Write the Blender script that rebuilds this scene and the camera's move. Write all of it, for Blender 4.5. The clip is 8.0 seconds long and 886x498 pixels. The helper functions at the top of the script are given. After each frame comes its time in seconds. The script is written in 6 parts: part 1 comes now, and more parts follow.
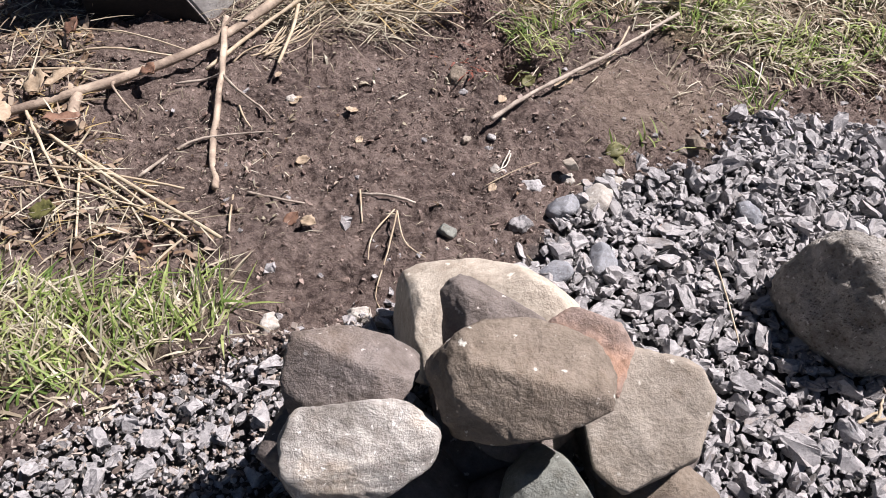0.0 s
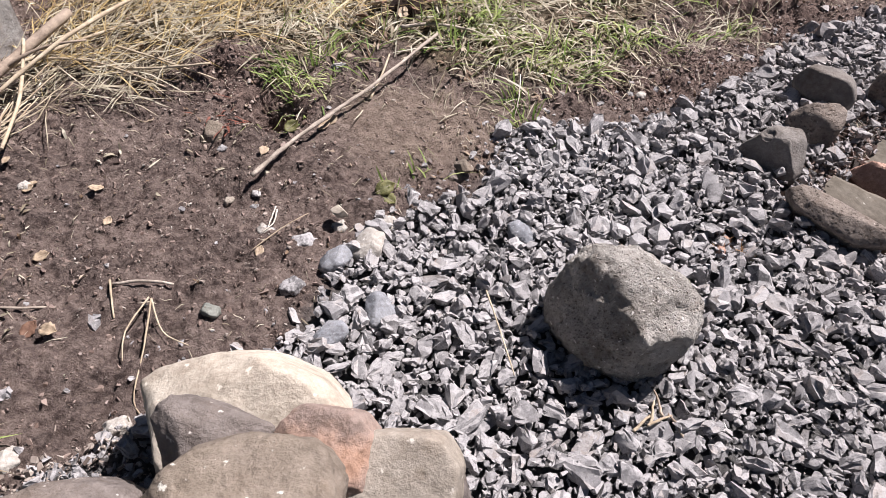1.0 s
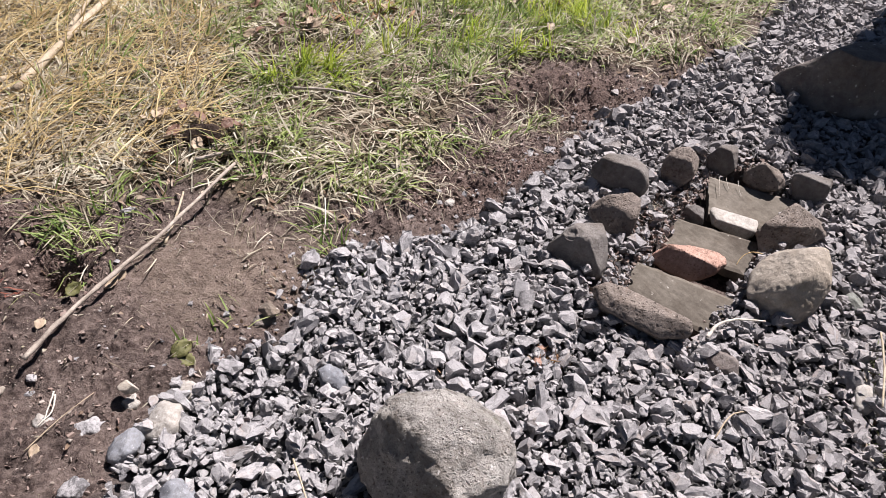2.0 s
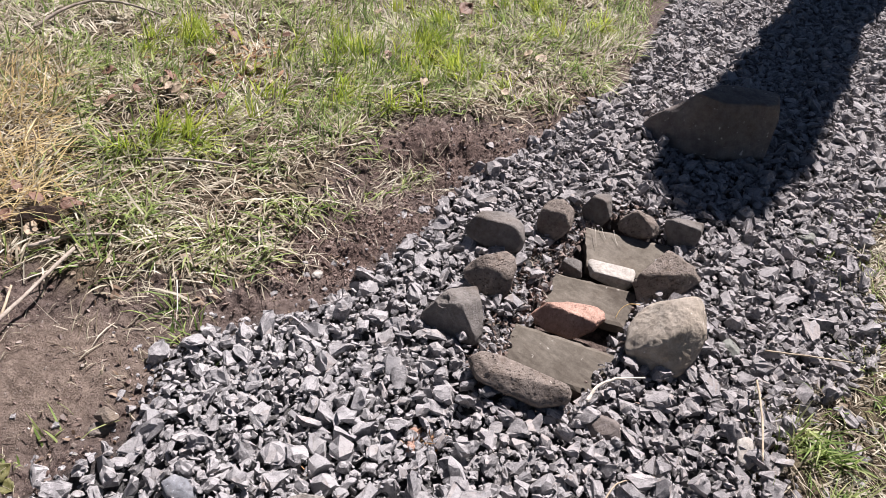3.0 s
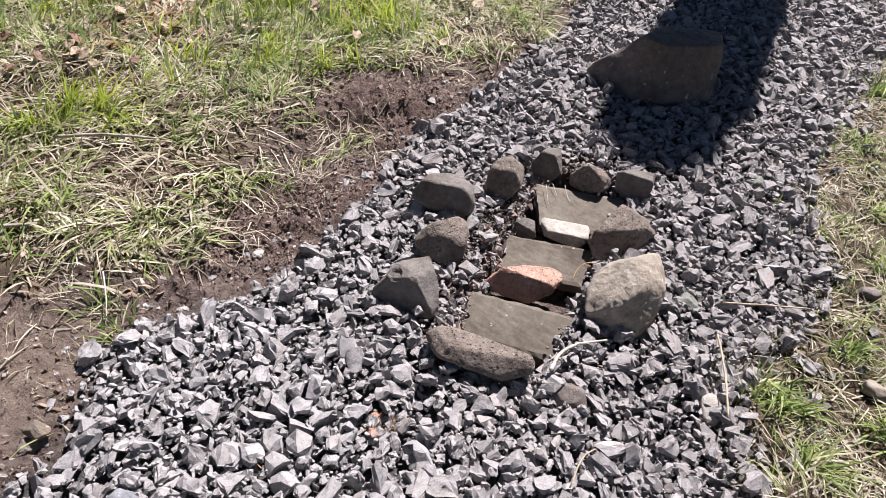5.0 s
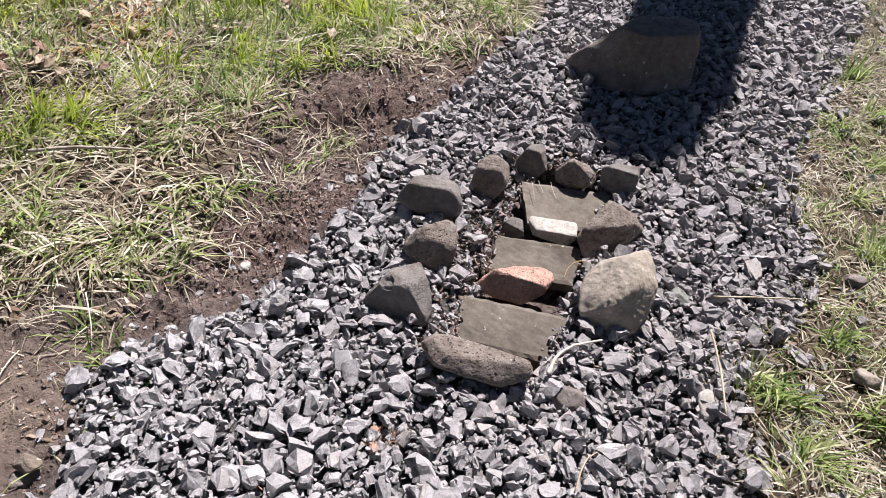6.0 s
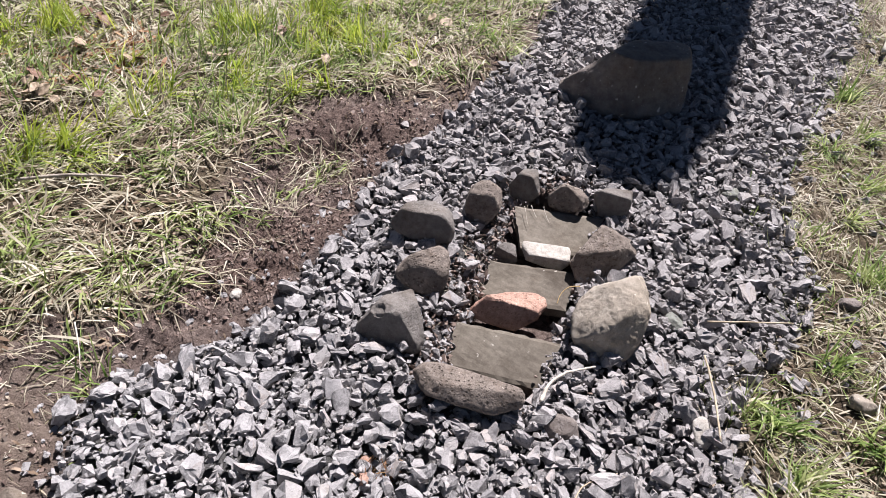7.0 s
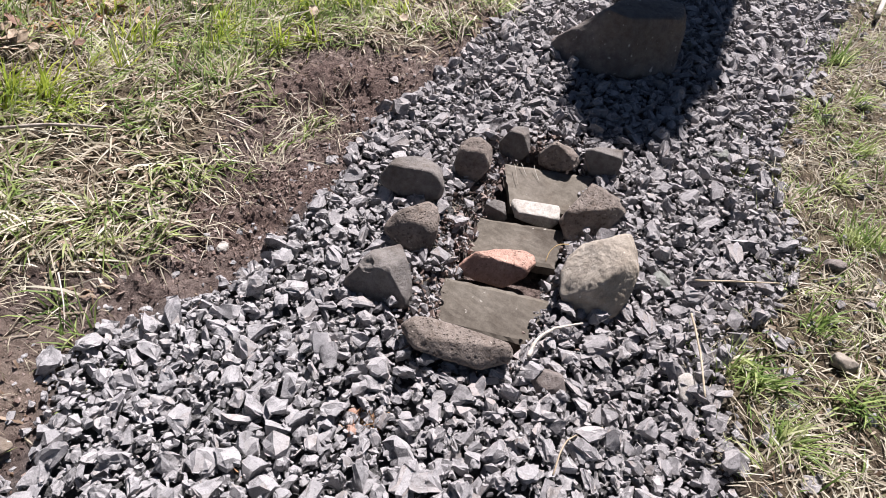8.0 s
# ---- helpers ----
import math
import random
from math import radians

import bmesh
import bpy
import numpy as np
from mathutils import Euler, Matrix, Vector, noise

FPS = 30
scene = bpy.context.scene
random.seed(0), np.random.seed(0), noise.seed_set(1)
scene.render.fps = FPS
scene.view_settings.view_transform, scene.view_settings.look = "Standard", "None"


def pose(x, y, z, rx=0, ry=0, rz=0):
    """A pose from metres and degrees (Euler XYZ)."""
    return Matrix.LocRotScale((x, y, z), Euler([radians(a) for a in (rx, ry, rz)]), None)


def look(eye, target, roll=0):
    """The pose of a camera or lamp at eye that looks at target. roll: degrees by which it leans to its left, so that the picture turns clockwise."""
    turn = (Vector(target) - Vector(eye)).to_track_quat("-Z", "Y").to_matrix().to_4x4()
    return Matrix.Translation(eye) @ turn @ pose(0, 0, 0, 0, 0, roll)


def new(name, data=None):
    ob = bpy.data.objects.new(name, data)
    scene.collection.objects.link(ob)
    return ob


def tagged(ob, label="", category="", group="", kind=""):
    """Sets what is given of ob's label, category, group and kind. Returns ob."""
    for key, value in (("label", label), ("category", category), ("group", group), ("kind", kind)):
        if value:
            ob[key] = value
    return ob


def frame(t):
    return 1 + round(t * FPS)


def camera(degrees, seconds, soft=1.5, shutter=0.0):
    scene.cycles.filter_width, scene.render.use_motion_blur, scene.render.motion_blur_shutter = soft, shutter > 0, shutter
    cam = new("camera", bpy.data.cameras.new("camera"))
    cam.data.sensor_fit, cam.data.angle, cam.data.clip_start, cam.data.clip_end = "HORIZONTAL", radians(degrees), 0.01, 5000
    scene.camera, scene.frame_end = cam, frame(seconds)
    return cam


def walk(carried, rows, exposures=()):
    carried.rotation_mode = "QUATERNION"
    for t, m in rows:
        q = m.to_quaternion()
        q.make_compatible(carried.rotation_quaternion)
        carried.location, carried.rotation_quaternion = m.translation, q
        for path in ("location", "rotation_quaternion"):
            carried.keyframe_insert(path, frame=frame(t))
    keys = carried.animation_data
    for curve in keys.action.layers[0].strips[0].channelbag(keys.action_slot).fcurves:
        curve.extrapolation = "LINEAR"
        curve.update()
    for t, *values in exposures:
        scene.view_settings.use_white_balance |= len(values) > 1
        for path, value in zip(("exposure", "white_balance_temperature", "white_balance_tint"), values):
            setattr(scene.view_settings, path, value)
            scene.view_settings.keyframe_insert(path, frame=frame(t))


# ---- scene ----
import itertools

cam = camera(65.0, 8.0, soft=0.7)
PATH = [
    (0, (0.141, -0.019, 1.242), (-0.11, 1.277, -0.26), 2.4),
    (0.2, (0.188, 0.004, 1.231), (-0.009, 1.312, -0.269), 3.5),
    (0.5, (0.244, 0.051, 1.233), (0.129, 1.358, -0.276), 2.7),
    (0.7, (0.304, 0.091, 1.249), (0.292, 1.399, -0.265), 3.3),
    (1, (0.365, 0.15, 1.284), (0.478, 1.484, -0.202), 4.0),
    (1.2, (0.399, 0.184, 1.291), (0.590, 1.537, -0.169), 4.8),
    (1.5, (0.461, 0.243, 1.333), (0.761, 1.607, -0.098), 4.8),
    (1.7, (0.495, 0.273, 1.350), (0.855, 1.648, -0.057), 5.1),
    (2, (0.587, 0.327, 1.39), (1.032, 1.728, 0.033), 5.2),
    (2.2, (0.644, 0.371, 1.412), (1.16, 1.777, 0.087), 5.4),
    (3.3, (0.786, 0.458, 1.379), (1.519, 1.846, 0.14), 6.3),
    (3.5, (0.75, 0.516, 1.382), (1.514, 1.856, 0.109), 6.5),
    (4, (0.786, 0.513, 1.362), (1.54, 1.855, 0.086), 5.8),
    (4.5, (0.805, 0.5, 1.353), (1.57, 1.805, 0.045), 6.9),
    (5.8, (0.799, 0.608, 1.396), (1.644, 1.779, 0.012), 7.3),
    (6, (0.788, 0.608, 1.389), (1.638, 1.785, 0.014), 7.4),
    (6.5, (0.8, 0.599, 1.39), (1.634, 1.775, 0.004), 6.8),
    (7, (0.815, 0.612, 1.4), (1.682, 1.824, 0.066), 6.9),
    (7.5, (0.818, 0.608, 1.396), (1.707, 1.833, 0.089), 5.9),
    (8, (0.806, 0.606, 1.371), (1.677, 1.736, -0.03), 9.0),
]
walk(cam, [(t, look(eye, target, roll)) for t, eye, target, roll in PATH],
     exposures=((0.0, 1.02, 6500, 10), (1.5, 1.01, 6480, 10), (2.2, 1.00, 6480, 10), (3.5, 1.08, 6490, 10), (4.5, 1.12, 6480, 10), (5.8, 1.10, 6400, 9), (8.0, 1.10, 6360, 9)))

# ---- light: clear sky and one high sun, behind the subject and to the right ----
SUN_AZ, SUN_EL = radians(55.0), radians(55.5)          # azimuth clockwise from +y
SUN_DIR = Vector((math.sin(SUN_AZ) * math.cos(SUN_EL), math.cos(SUN_AZ) * math.cos(SUN_EL), math.sin(SUN_EL)))
world = bpy.data.worlds.new("world")
scene.world = world
world.use_nodes = True
wn = world.node_tree.nodes
sky = wn.new("ShaderNodeTexSky")
sky.sky_type, sky.sun_disc = "NISHITA", False
sky.sun_elevation, sky.sun_rotation = SUN_EL, SUN_AZ
sky.air_density, sky.dust_density, sky.ozone_density = 0.5, 0.2, 1.0
wn["Background"].inputs["Strength"].default_value = 0.0285
world.node_tree.links.new(sky.outputs["Color"], wn["Background"].inputs["Color"])
sun = new("sun", bpy.data.lights.new("sun", "SUN"))
sun.data.energy, sun.data.angle, sun.data.color = 5.0, radians(0.53), (1.0, 0.925, 0.935)
sun.matrix_world = look(SUN_DIR * 20, (0, 0, 0))


# ---- materials ----
def mat_base(name, rough=0.85, spec=0.3):
    m = bpy.data.materials.new(name)
    m.use_nodes = True
    nt = m.node_tree
    b = nt.nodes["Principled BSDF"]
    b.inputs["Roughness"].default_value = rough
    b.inputs["Specular IOR Level"].default_value = spec
    return m, nt, b


def noise_tex(nt, vec, scale, detail=6, rough=0.6):
    n = nt.nodes.new("ShaderNodeTexNoise")
    n.inputs["Scale"].default_value, n.inputs["Detail"].default_value, n.inputs["Roughness"].default_value = scale, detail, rough
    nt.links.new(vec, n.inputs["Vector"])
    return n.outputs["Fac"]


def ramp(nt, fac, stops, mode="LINEAR"):
    r = nt.nodes.new("ShaderNodeValToRGB")
    r.color_ramp.interpolation = mode
    el = r.color_ramp.elements
    while len(el) < len(stops):
        el.new(0.5)
    for e, (p, c) in zip(el, stops):
        e.position, e.color = p, (*c, 1.0)
    nt.links.new(fac, r.inputs["Fac"])
    return r.outputs["Color"]


def grey(nt, fac, lo, hi):
    return ramp(nt, fac, [(lo, (0, 0, 0)), (hi, (1, 1, 1))])


def mix(nt, fac, a, b, blend="MIX"):
    m = nt.nodes.new("ShaderNodeMix")
    m.data_type, m.blend_type = "RGBA", blend
    for val, sock in ((fac, m.inputs[0]), (a, m.inputs[6]), (b, m.inputs[7])):
        if isinstance(val, (int, float)):
            sock.default_value = val
        elif isinstance(val, tuple):
            sock.default_value = (*val, 1.0)
        else:
            nt.links.new(val, sock)
    return m.outputs[2]


def maths(nt, op, a, b=0.0):
    m = nt.nodes.new("ShaderNodeMath")
    m.operation = op
    for val, sock in ((a, m.inputs[0]), (b, m.inputs[1])):
        if isinstance(val, (int, float)):
            sock.default_value = val
        else:
            nt.links.new(val, sock)
    return m.outputs[0]


def bump(nt, bsdf, height, dist, strength=1.0):
    b = nt.nodes.new("ShaderNodeBump")
    b.inputs["Distance"].default_value, b.inputs["Strength"].default_value = dist, strength
    nt.links.new(height, b.inputs["Height"])
    nt.links.new(b.outputs["Normal"], bsdf.inputs["Normal"])


def coords(nt, which="Object"):
    return nt.nodes.new("ShaderNodeTexCoord").outputs[which]


def own_random(nt):
    """A number of its own for every object and every loose piece of a joined mesh."""
    a = nt.nodes.new("ShaderNodeObjectInfo").outputs["Random"]
    b = nt.nodes.new("ShaderNodeNewGeometry").outputs["Random Per Island"]
    return maths(nt, "FRACT", maths(nt, "ADD", a, b))


def rock_mat(name, dark, light, fleck, scale=14.0, pits=0.0, relief=0.004, stain=None, stain_at=(0.55, 0.7), marks=0.675):
    """Weathered stone: broad mottling, finer blotches, sparse pale knocks, rubbed-in soil, and pits where it is porous."""
    m, nt, b = mat_base(name, 0.88, 0.25)
    co, own = coords(nt), nt.nodes.new("ShaderNodeObjectInfo").outputs["Random"]
    move = nt.nodes.new("ShaderNodeVectorMath")
    move.operation = "ADD"
    nt.links.new(co, move.inputs[0])
    nt.links.new(maths(nt, "MULTIPLY", own, 40.0), move.inputs[1])
    co = move.outputs[0]
    c = ramp(nt, noise_tex(nt, co, scale * 0.9, 7, 0.62), [(0.33, dark), (0.67, light)])
    if stain:
        c = mix(nt, grey(nt, noise_tex(nt, co, scale * 0.45, 6, 0.62), *stain_at), c, stain)
    mid = noise_tex(nt, co, scale * 4.5, 8, 0.72)
    c = mix(nt, grey(nt, mid, 0.34, 0.60), mix(nt, 1.0, c, (0.66, 0.64, 0.62), "MULTIPLY"), c)
    soil = maths(nt, "MULTIPLY", grey(nt, noise_tex(nt, co, scale * 1.6, 8, 0.75), 0.54, 0.72), 0.40)
    c = mix(nt, soil, c, mix(nt, 1.0, c, (0.72, 0.56, 0.44), "MULTIPLY"))
    fine = noise_tex(nt, co, scale * 26, 4, 0.7)
    c = mix(nt, maths(nt, "MULTIPLY", grey(nt, fine, 0.35, 0.65), 0.55), mix(nt, 1.0, c, (0.74, 0.73, 0.72), "MULTIPLY"), c)
    c = mix(nt, maths(nt, "MULTIPLY", grey(nt, noise_tex(nt, co, scale * 7.5, 3, 0.5), marks, marks + 0.05), 0.8), c, fleck)
    h = maths(nt, "ADD", maths(nt, "MULTIPLY", noise_tex(nt, co, scale * 2.2, 8, 0.70), 1.2), maths(nt, "MULTIPLY", fine, 0.22))
    if pits:
        v = nt.nodes.new("ShaderNodeTexVoronoi")
        v.inputs["Scale"].default_value = scale * 8.5
        nt.links.new(co, v.inputs["Vector"])
        edge = maths(nt, "ADD", v.outputs["Distance"], maths(nt, "MULTIPLY", maths(nt, "SUBTRACT", mid, 0.5), 0.9))
        hole = grey(nt, edge, 0.10, 0.30)
        h = maths(nt, "ADD", h, maths(nt, "MULTIPLY", hole, pits))
        c = mix(nt, hole, mix(nt, 1.0, c, (0.80, 0.77, 0.75), "MULTIPLY"), c)
    nt.links.new(c, b.inputs["Base Color"])
    bump(nt, b, h, relief * 2.0)
    return m


def gravel_mat():
    m, nt, b = mat_base("crushed_stone", 0.8, 0.35)
    co, rnd = nt.nodes.new("ShaderNodeNewGeometry").outputs["Position"], own_random(nt)
    c = ramp(nt, rnd, [(0.0, (0.13, 0.126, 0.127)), (0.20, (0.23, 0.223, 0.226)), (0.55, (0.335, 0.326, 0.329)), (0.8, (0.42, 0.41, 0.411)), (0.94, (0.37, 0.33, 0.305)), (1.0, (0.52, 0.508, 0.50))])
    dust = noise_tex(nt, co, 45, 6, 0.7)
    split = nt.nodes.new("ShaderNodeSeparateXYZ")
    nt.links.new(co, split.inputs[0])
    # Position along x plus noise: stones go paler at low x, darker beyond.
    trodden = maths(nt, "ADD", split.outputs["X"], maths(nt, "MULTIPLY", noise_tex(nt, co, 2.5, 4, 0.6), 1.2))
    west_gravel = ramp(nt, maths(nt, "MULTIPLY", trodden, 0.25), [(0.25, (0.75, 0.75, 0.75)), (0.70, (0.5, 0.5, 0.5))])
    c = mix(nt, maths(nt, "MULTIPLY", grey(nt, dust, 0.44, 0.55), west_gravel), c, (0.45, 0.437, 0.435))
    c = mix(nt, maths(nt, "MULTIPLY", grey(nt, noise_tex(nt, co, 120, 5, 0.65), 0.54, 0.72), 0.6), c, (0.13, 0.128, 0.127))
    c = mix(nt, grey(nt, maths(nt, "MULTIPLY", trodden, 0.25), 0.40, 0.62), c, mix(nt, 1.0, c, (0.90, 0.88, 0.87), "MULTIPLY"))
    c = mix(nt, grey(nt, noise_tex(nt, co, 260, 5, 0.7), 0.35, 0.65), mix(nt, 1.0, c, (0.80, 0.79, 0.79), "MULTIPLY"), c)
    nt.links.new(c, b.inputs["Base Color"])
    bump(nt, b, maths(nt, "ADD", noise_tex(nt, co, 60, 8, 0.75), maths(nt, "MULTIPLY", noise_tex(nt, co, 230, 4, 0.6), 0.35)), 0.0055)
    return m


def ground_mat():
    m, nt, b = mat_base("ground_earth", 0.95, 0.2)
    co = coords(nt)

    def mask(n):
        a = nt.nodes.new("ShaderNodeAttribute")
        a.attribute_name = n
        return a.outputs["Fac"]

    soil = ramp(nt, noise_tex(nt, co, 6.5, 8, 0.68), [(0.40, (0.056, 0.040, 0.036)), (0.5, (0.130, 0.095, 0.082)), (0.61, (0.25, 0.195, 0.168))])
    soil = mix(nt, grey(nt, noise_tex(nt, co, 38, 6, 0.7), 0.5, 0.75), soil, (0.22, 0.168, 0.142))
    soil = mix(nt, grey(nt, noise_tex(nt, co, 130, 3, 0.6), 0.64, 0.72), soil, (0.36, 0.30, 0.25))
    soil = mix(nt, grey(nt, noise_tex(nt, co, 44, 7, 0.72), 0.40, 0.60), mix(nt, 1.0, soil, (0.62, 0.60, 0.61), "MULTIPLY"), mix(nt, 0.55, soil, (0.30, 0.235, 0.205)))
    pale = mix(nt, grey(nt, noise_tex(nt, co, 34, 7, 0.72), 0.38, 0.64), (0.175, 0.132, 0.106), (0.33, 0.262, 0.212))
    soil = mix(nt, mask("dry"), soil, pale)
    soil = mix(nt, mask("damp"), soil, mix(nt, 1.0, soil, (0.92, 0.86, 0.84), "MULTIPLY"))
    turf = ramp(nt, noise_tex(nt, co, 20, 6, 0.7), [(0.34, (0.05, 0.037, 0.026)), (0.52, (0.13, 0.10, 0.066)), (0.66, (0.27, 0.22, 0.145))])
    c = mix(nt, mask("turf"), soil, turf)
    grit = ramp(nt, noise_tex(nt, co, 60, 5, 0.7), [(0.3, (0.05, 0.048, 0.047)), (0.7, (0.19, 0.185, 0.182))])
    c = mix(nt, mask("gravel"), c, grit)
    nt.links.new(c, b.inputs["Base Color"])
    h = maths(nt, "ADD", maths(nt, "ADD", noise_tex(nt, co, 55, 8, 0.75), maths(nt, "MULTIPLY", noise_tex(nt, co, 19, 3, 0.6), 0.8)), maths(nt, "MULTIPLY", noise_tex(nt, co, 240, 5, 0.7), 0.4))
    bump(nt, b, h, 0.024)
    return m


def blade_mat(name, stops, through_light=0.35):
    m, nt, b = mat_base(name, 0.55, 0.35)
    drift = grey(nt, noise_tex(nt, coords(nt), 7, 4, 0.6), 0.36, 0.64)
    c = ramp(nt, maths(nt, "ADD", maths(nt, "MULTIPLY", own_random(nt), 0.62), maths(nt, "MULTIPLY", drift, 0.38)), stops)
    c = mix(nt, maths(nt, "MULTIPLY", grey(nt, noise_tex(nt, coords(nt), 60, 3, 0.6), 0.35, 0.7), 0.4), c, mix(nt, 1.0, c, (0.6, 0.55, 0.45), "MULTIPLY"))
    nt.links.new(c, b.inputs["Base Color"])
    tr = nt.nodes.new("ShaderNodeBsdfTranslucent")
    nt.links.new(c, tr.inputs["Color"])
    sh = nt.nodes.new("ShaderNodeMixShader")
    sh.inputs[0].default_value = through_light
    nt.links.new(b.outputs[0], sh.inputs[1])
    nt.links.new(tr.outputs[0], sh.inputs[2])
    nt.links.new(sh.outputs[0], nt.nodes["Material Output"].inputs["Surface"])
    return m


def wood_mat(name, dark, light, scale=20.0):
    m, nt, b = mat_base(name, 0.75, 0.3)
    co, rnd = coords(nt), own_random(nt)
    n = noise_tex(nt, co, scale, 6, 0.65)
    c = ramp(nt, n, [(0.32, dark), (0.66, light)])
    c = mix(nt, maths(nt, "MULTIPLY", rnd, 0.5), c, mix(nt, 1.0, c, (0.55, 0.5, 0.45), "MULTIPLY"))
    c = mix(nt, grey(nt, noise_tex(nt, co, scale * 6, 4, 0.6), 0.6, 0.75), c, dark)
    nt.links.new(c, b.inputs["Base Color"])
    bump(nt, b, noise_tex(nt, co, scale * 5, 6, 0.7), 0.003)
    return m


def leaf_mat(name, dark, light):
    m, nt, b = mat_base(name, 0.6, 0.35)
    co = coords(nt)
    c = ramp(nt, noise_tex(nt, co, 60, 5, 0.65), [(0.3, dark), (0.7, light)])
    nt.links.new(c, b.inputs["Base Color"])
    bump(nt, b, noise_tex(nt, co, 120, 4, 0.6), 0.002)
    return m


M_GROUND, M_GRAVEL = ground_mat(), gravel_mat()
M_BROWN = rock_mat("brown_fieldstone", (0.195, 0.163, 0.130), (0.40, 0.338, 0.275), (0.66, 0.64, 0.57), 7, 0, 0.007, (0.15, 0.125, 0.105), (0.50, 0.68))
M_DARKBROWN = rock_mat("dark_fieldstone", (0.165, 0.143, 0.132), (0.35, 0.308, 0.285), (0.60, 0.56, 0.52), 8, 0, 0.007, (0.21, 0.168, 0.135), (0.52, 0.70))
M_BASALT = rock_mat("grey_basalt", (0.165, 0.153, 0.143), (0.33, 0.306, 0.286), (0.42, 0.39, 0.37), 12, 0, 0.005, (0.14, 0.118, 0.10), (0.5, 0.7), 0.73)
M_TAN = rock_mat("tan_fieldstone", (0.31, 0.275, 0.232), (0.50, 0.45, 0.385), (0.58, 0.54, 0.48), 6, 0, 0.0036, (0.30, 0.25, 0.19), (0.50, 0.70))
M_BUFF = rock_mat("buff_fieldstone", (0.38, 0.335, 0.28), (0.60, 0.545, 0.465), (0.66, 0.61, 0.54), 6, 0, 0.004, (0.34, 0.285, 0.22), (0.50, 0.70))
M_PALE = rock_mat("pale_sandstone", (0.48, 0.42, 0.345), (0.66, 0.60, 0.51), (0.70, 0.64, 0.55), 5, 0, 0.0035, (0.50, 0.30, 0.20), (0.60, 0.74))
M_GRANITE = rock_mat("pale_granite", (0.27, 0.25, 0.225), (0.86, 0.83, 0.78), (0.86, 0.84, 0.80), 11, 0, 0.006, (0.40, 0.31, 0.21), (0.54, 0.68), 0.66)
M_GREYGREEN = rock_mat("grey_green_stone", (0.21, 0.225, 0.20), (0.34, 0.355, 0.325), (0.44, 0.45, 0.42), 9)
M_ROUGH = rock_mat("rough_grey_granite", (0.38, 0.352, 0.314), (0.90, 0.865, 0.81), (0.90, 0.875, 0.83), 12, 0.6, 0.019, (0.30, 0.29, 0.19), (0.60, 0.74), 0.66)
M_POROUS = rock_mat("porous_brown_stone", (0.20, 0.168, 0.145), (0.39, 0.335, 0.293), (0.48, 0.42, 0.37), 12, 0.7, 0.007)
M_PINK = rock_mat("pink_sandstone", (0.40, 0.235, 0.185), (0.70, 0.47, 0.38), (0.74, 0.55, 0.46), 12, 0.30, 0.006)
M_PINKGREY = rock_mat("pinkish_grey_stone", (0.26, 0.20, 0.175), (0.48, 0.375, 0.325), (0.58, 0.49, 0.43), 8, 0, 0.004, (0.52, 0.31, 0.21), (0.44, 0.62))
M_CHALK = rock_mat("pale_flat_stone", (0.46, 0.435, 0.40), (0.62, 0.59, 0.54), (0.70, 0.68, 0.64), 16, 0, 0.003)
M_SLAB = rock_mat("slate_slab", (0.17, 0.15, 0.122), (0.295, 0.266, 0.225), (0.40, 0.37, 0.325), 6, 0, 0.0009, (0.10, 0.084, 0.067), (0.52, 0.72), 0.70)
M_CONCRETE = rock_mat("weathered_concrete", (0.50, 0.485, 0.465), (0.66, 0.645, 0.62), (0.72, 0.71, 0.69), 6, 0, 0.003)
M_GREEN = blade_mat("green_grass", [(0.0, (0.055, 0.11, 0.025)), (0.25, (0.18, 0.28, 0.07)), (0.6, (0.39, 0.48, 0.165)), (0.9, (0.60, 0.635, 0.32)), (1.0, (0.74, 0.72, 0.50))], 0.5)
M_LUSH = blade_mat("yellow_green_grass", [(0.0, (0.14, 0.22, 0.03)), (0.4, (0.34, 0.44, 0.06)), (0.8, (0.55, 0.60, 0.10)), (1.0, (0.68, 0.66, 0.22))], 0.5)
M_DRY = blade_mat("dry_grass", [(0.0, (0.13, 0.10, 0.07)), (0.25, (0.29, 0.245, 0.175)), (0.6, (0.50, 0.455, 0.345)), (1.0, (0.74, 0.705, 0.585))], 0.3)
M_LITTER = blade_mat("leaf_litter", [(0.0, (0.07, 0.045, 0.03)), (0.35, (0.20, 0.135, 0.09)), (0.7, (0.38, 0.30, 0.225)), (1.0, (0.58, 0.51, 0.42))], 0.15)
M_RUSTLITTER = blade_mat("rust_litter", [(0.0, (0.10, 0.05, 0.03)), (0.5, (0.30, 0.155, 0.075)), (1.0, (0.48, 0.30, 0.16))], 0.2)
M_GOLD = blade_mat("golden_straw", [(0.0, (0.22, 0.15, 0.065)), (0.4, (0.48, 0.36, 0.165)), (0.8, (0.66, 0.54, 0.29)), (1.0, (0.78, 0.70, 0.48))], 0.3)
M_STICK = wood_mat("bare_branch", (0.155, 0.115, 0.09), (0.50, 0.41, 0.32), 13)
M_STICKGREY = wood_mat("grey_twig", (0.20, 0.165, 0.135), (0.52, 0.455, 0.385), 26)
M_REED = wood_mat("straw_stalk", (0.34, 0.265, 0.18), (0.60, 0.52, 0.39), 18)
M_GOLDSTALK = wood_mat("golden_stalk", (0.30, 0.20, 0.09), (0.58, 0.42, 0.20), 20)
M_POST = wood_mat("post_timber", (0.12, 0.09, 0.07), (0.25, 0.2, 0.16), 6)
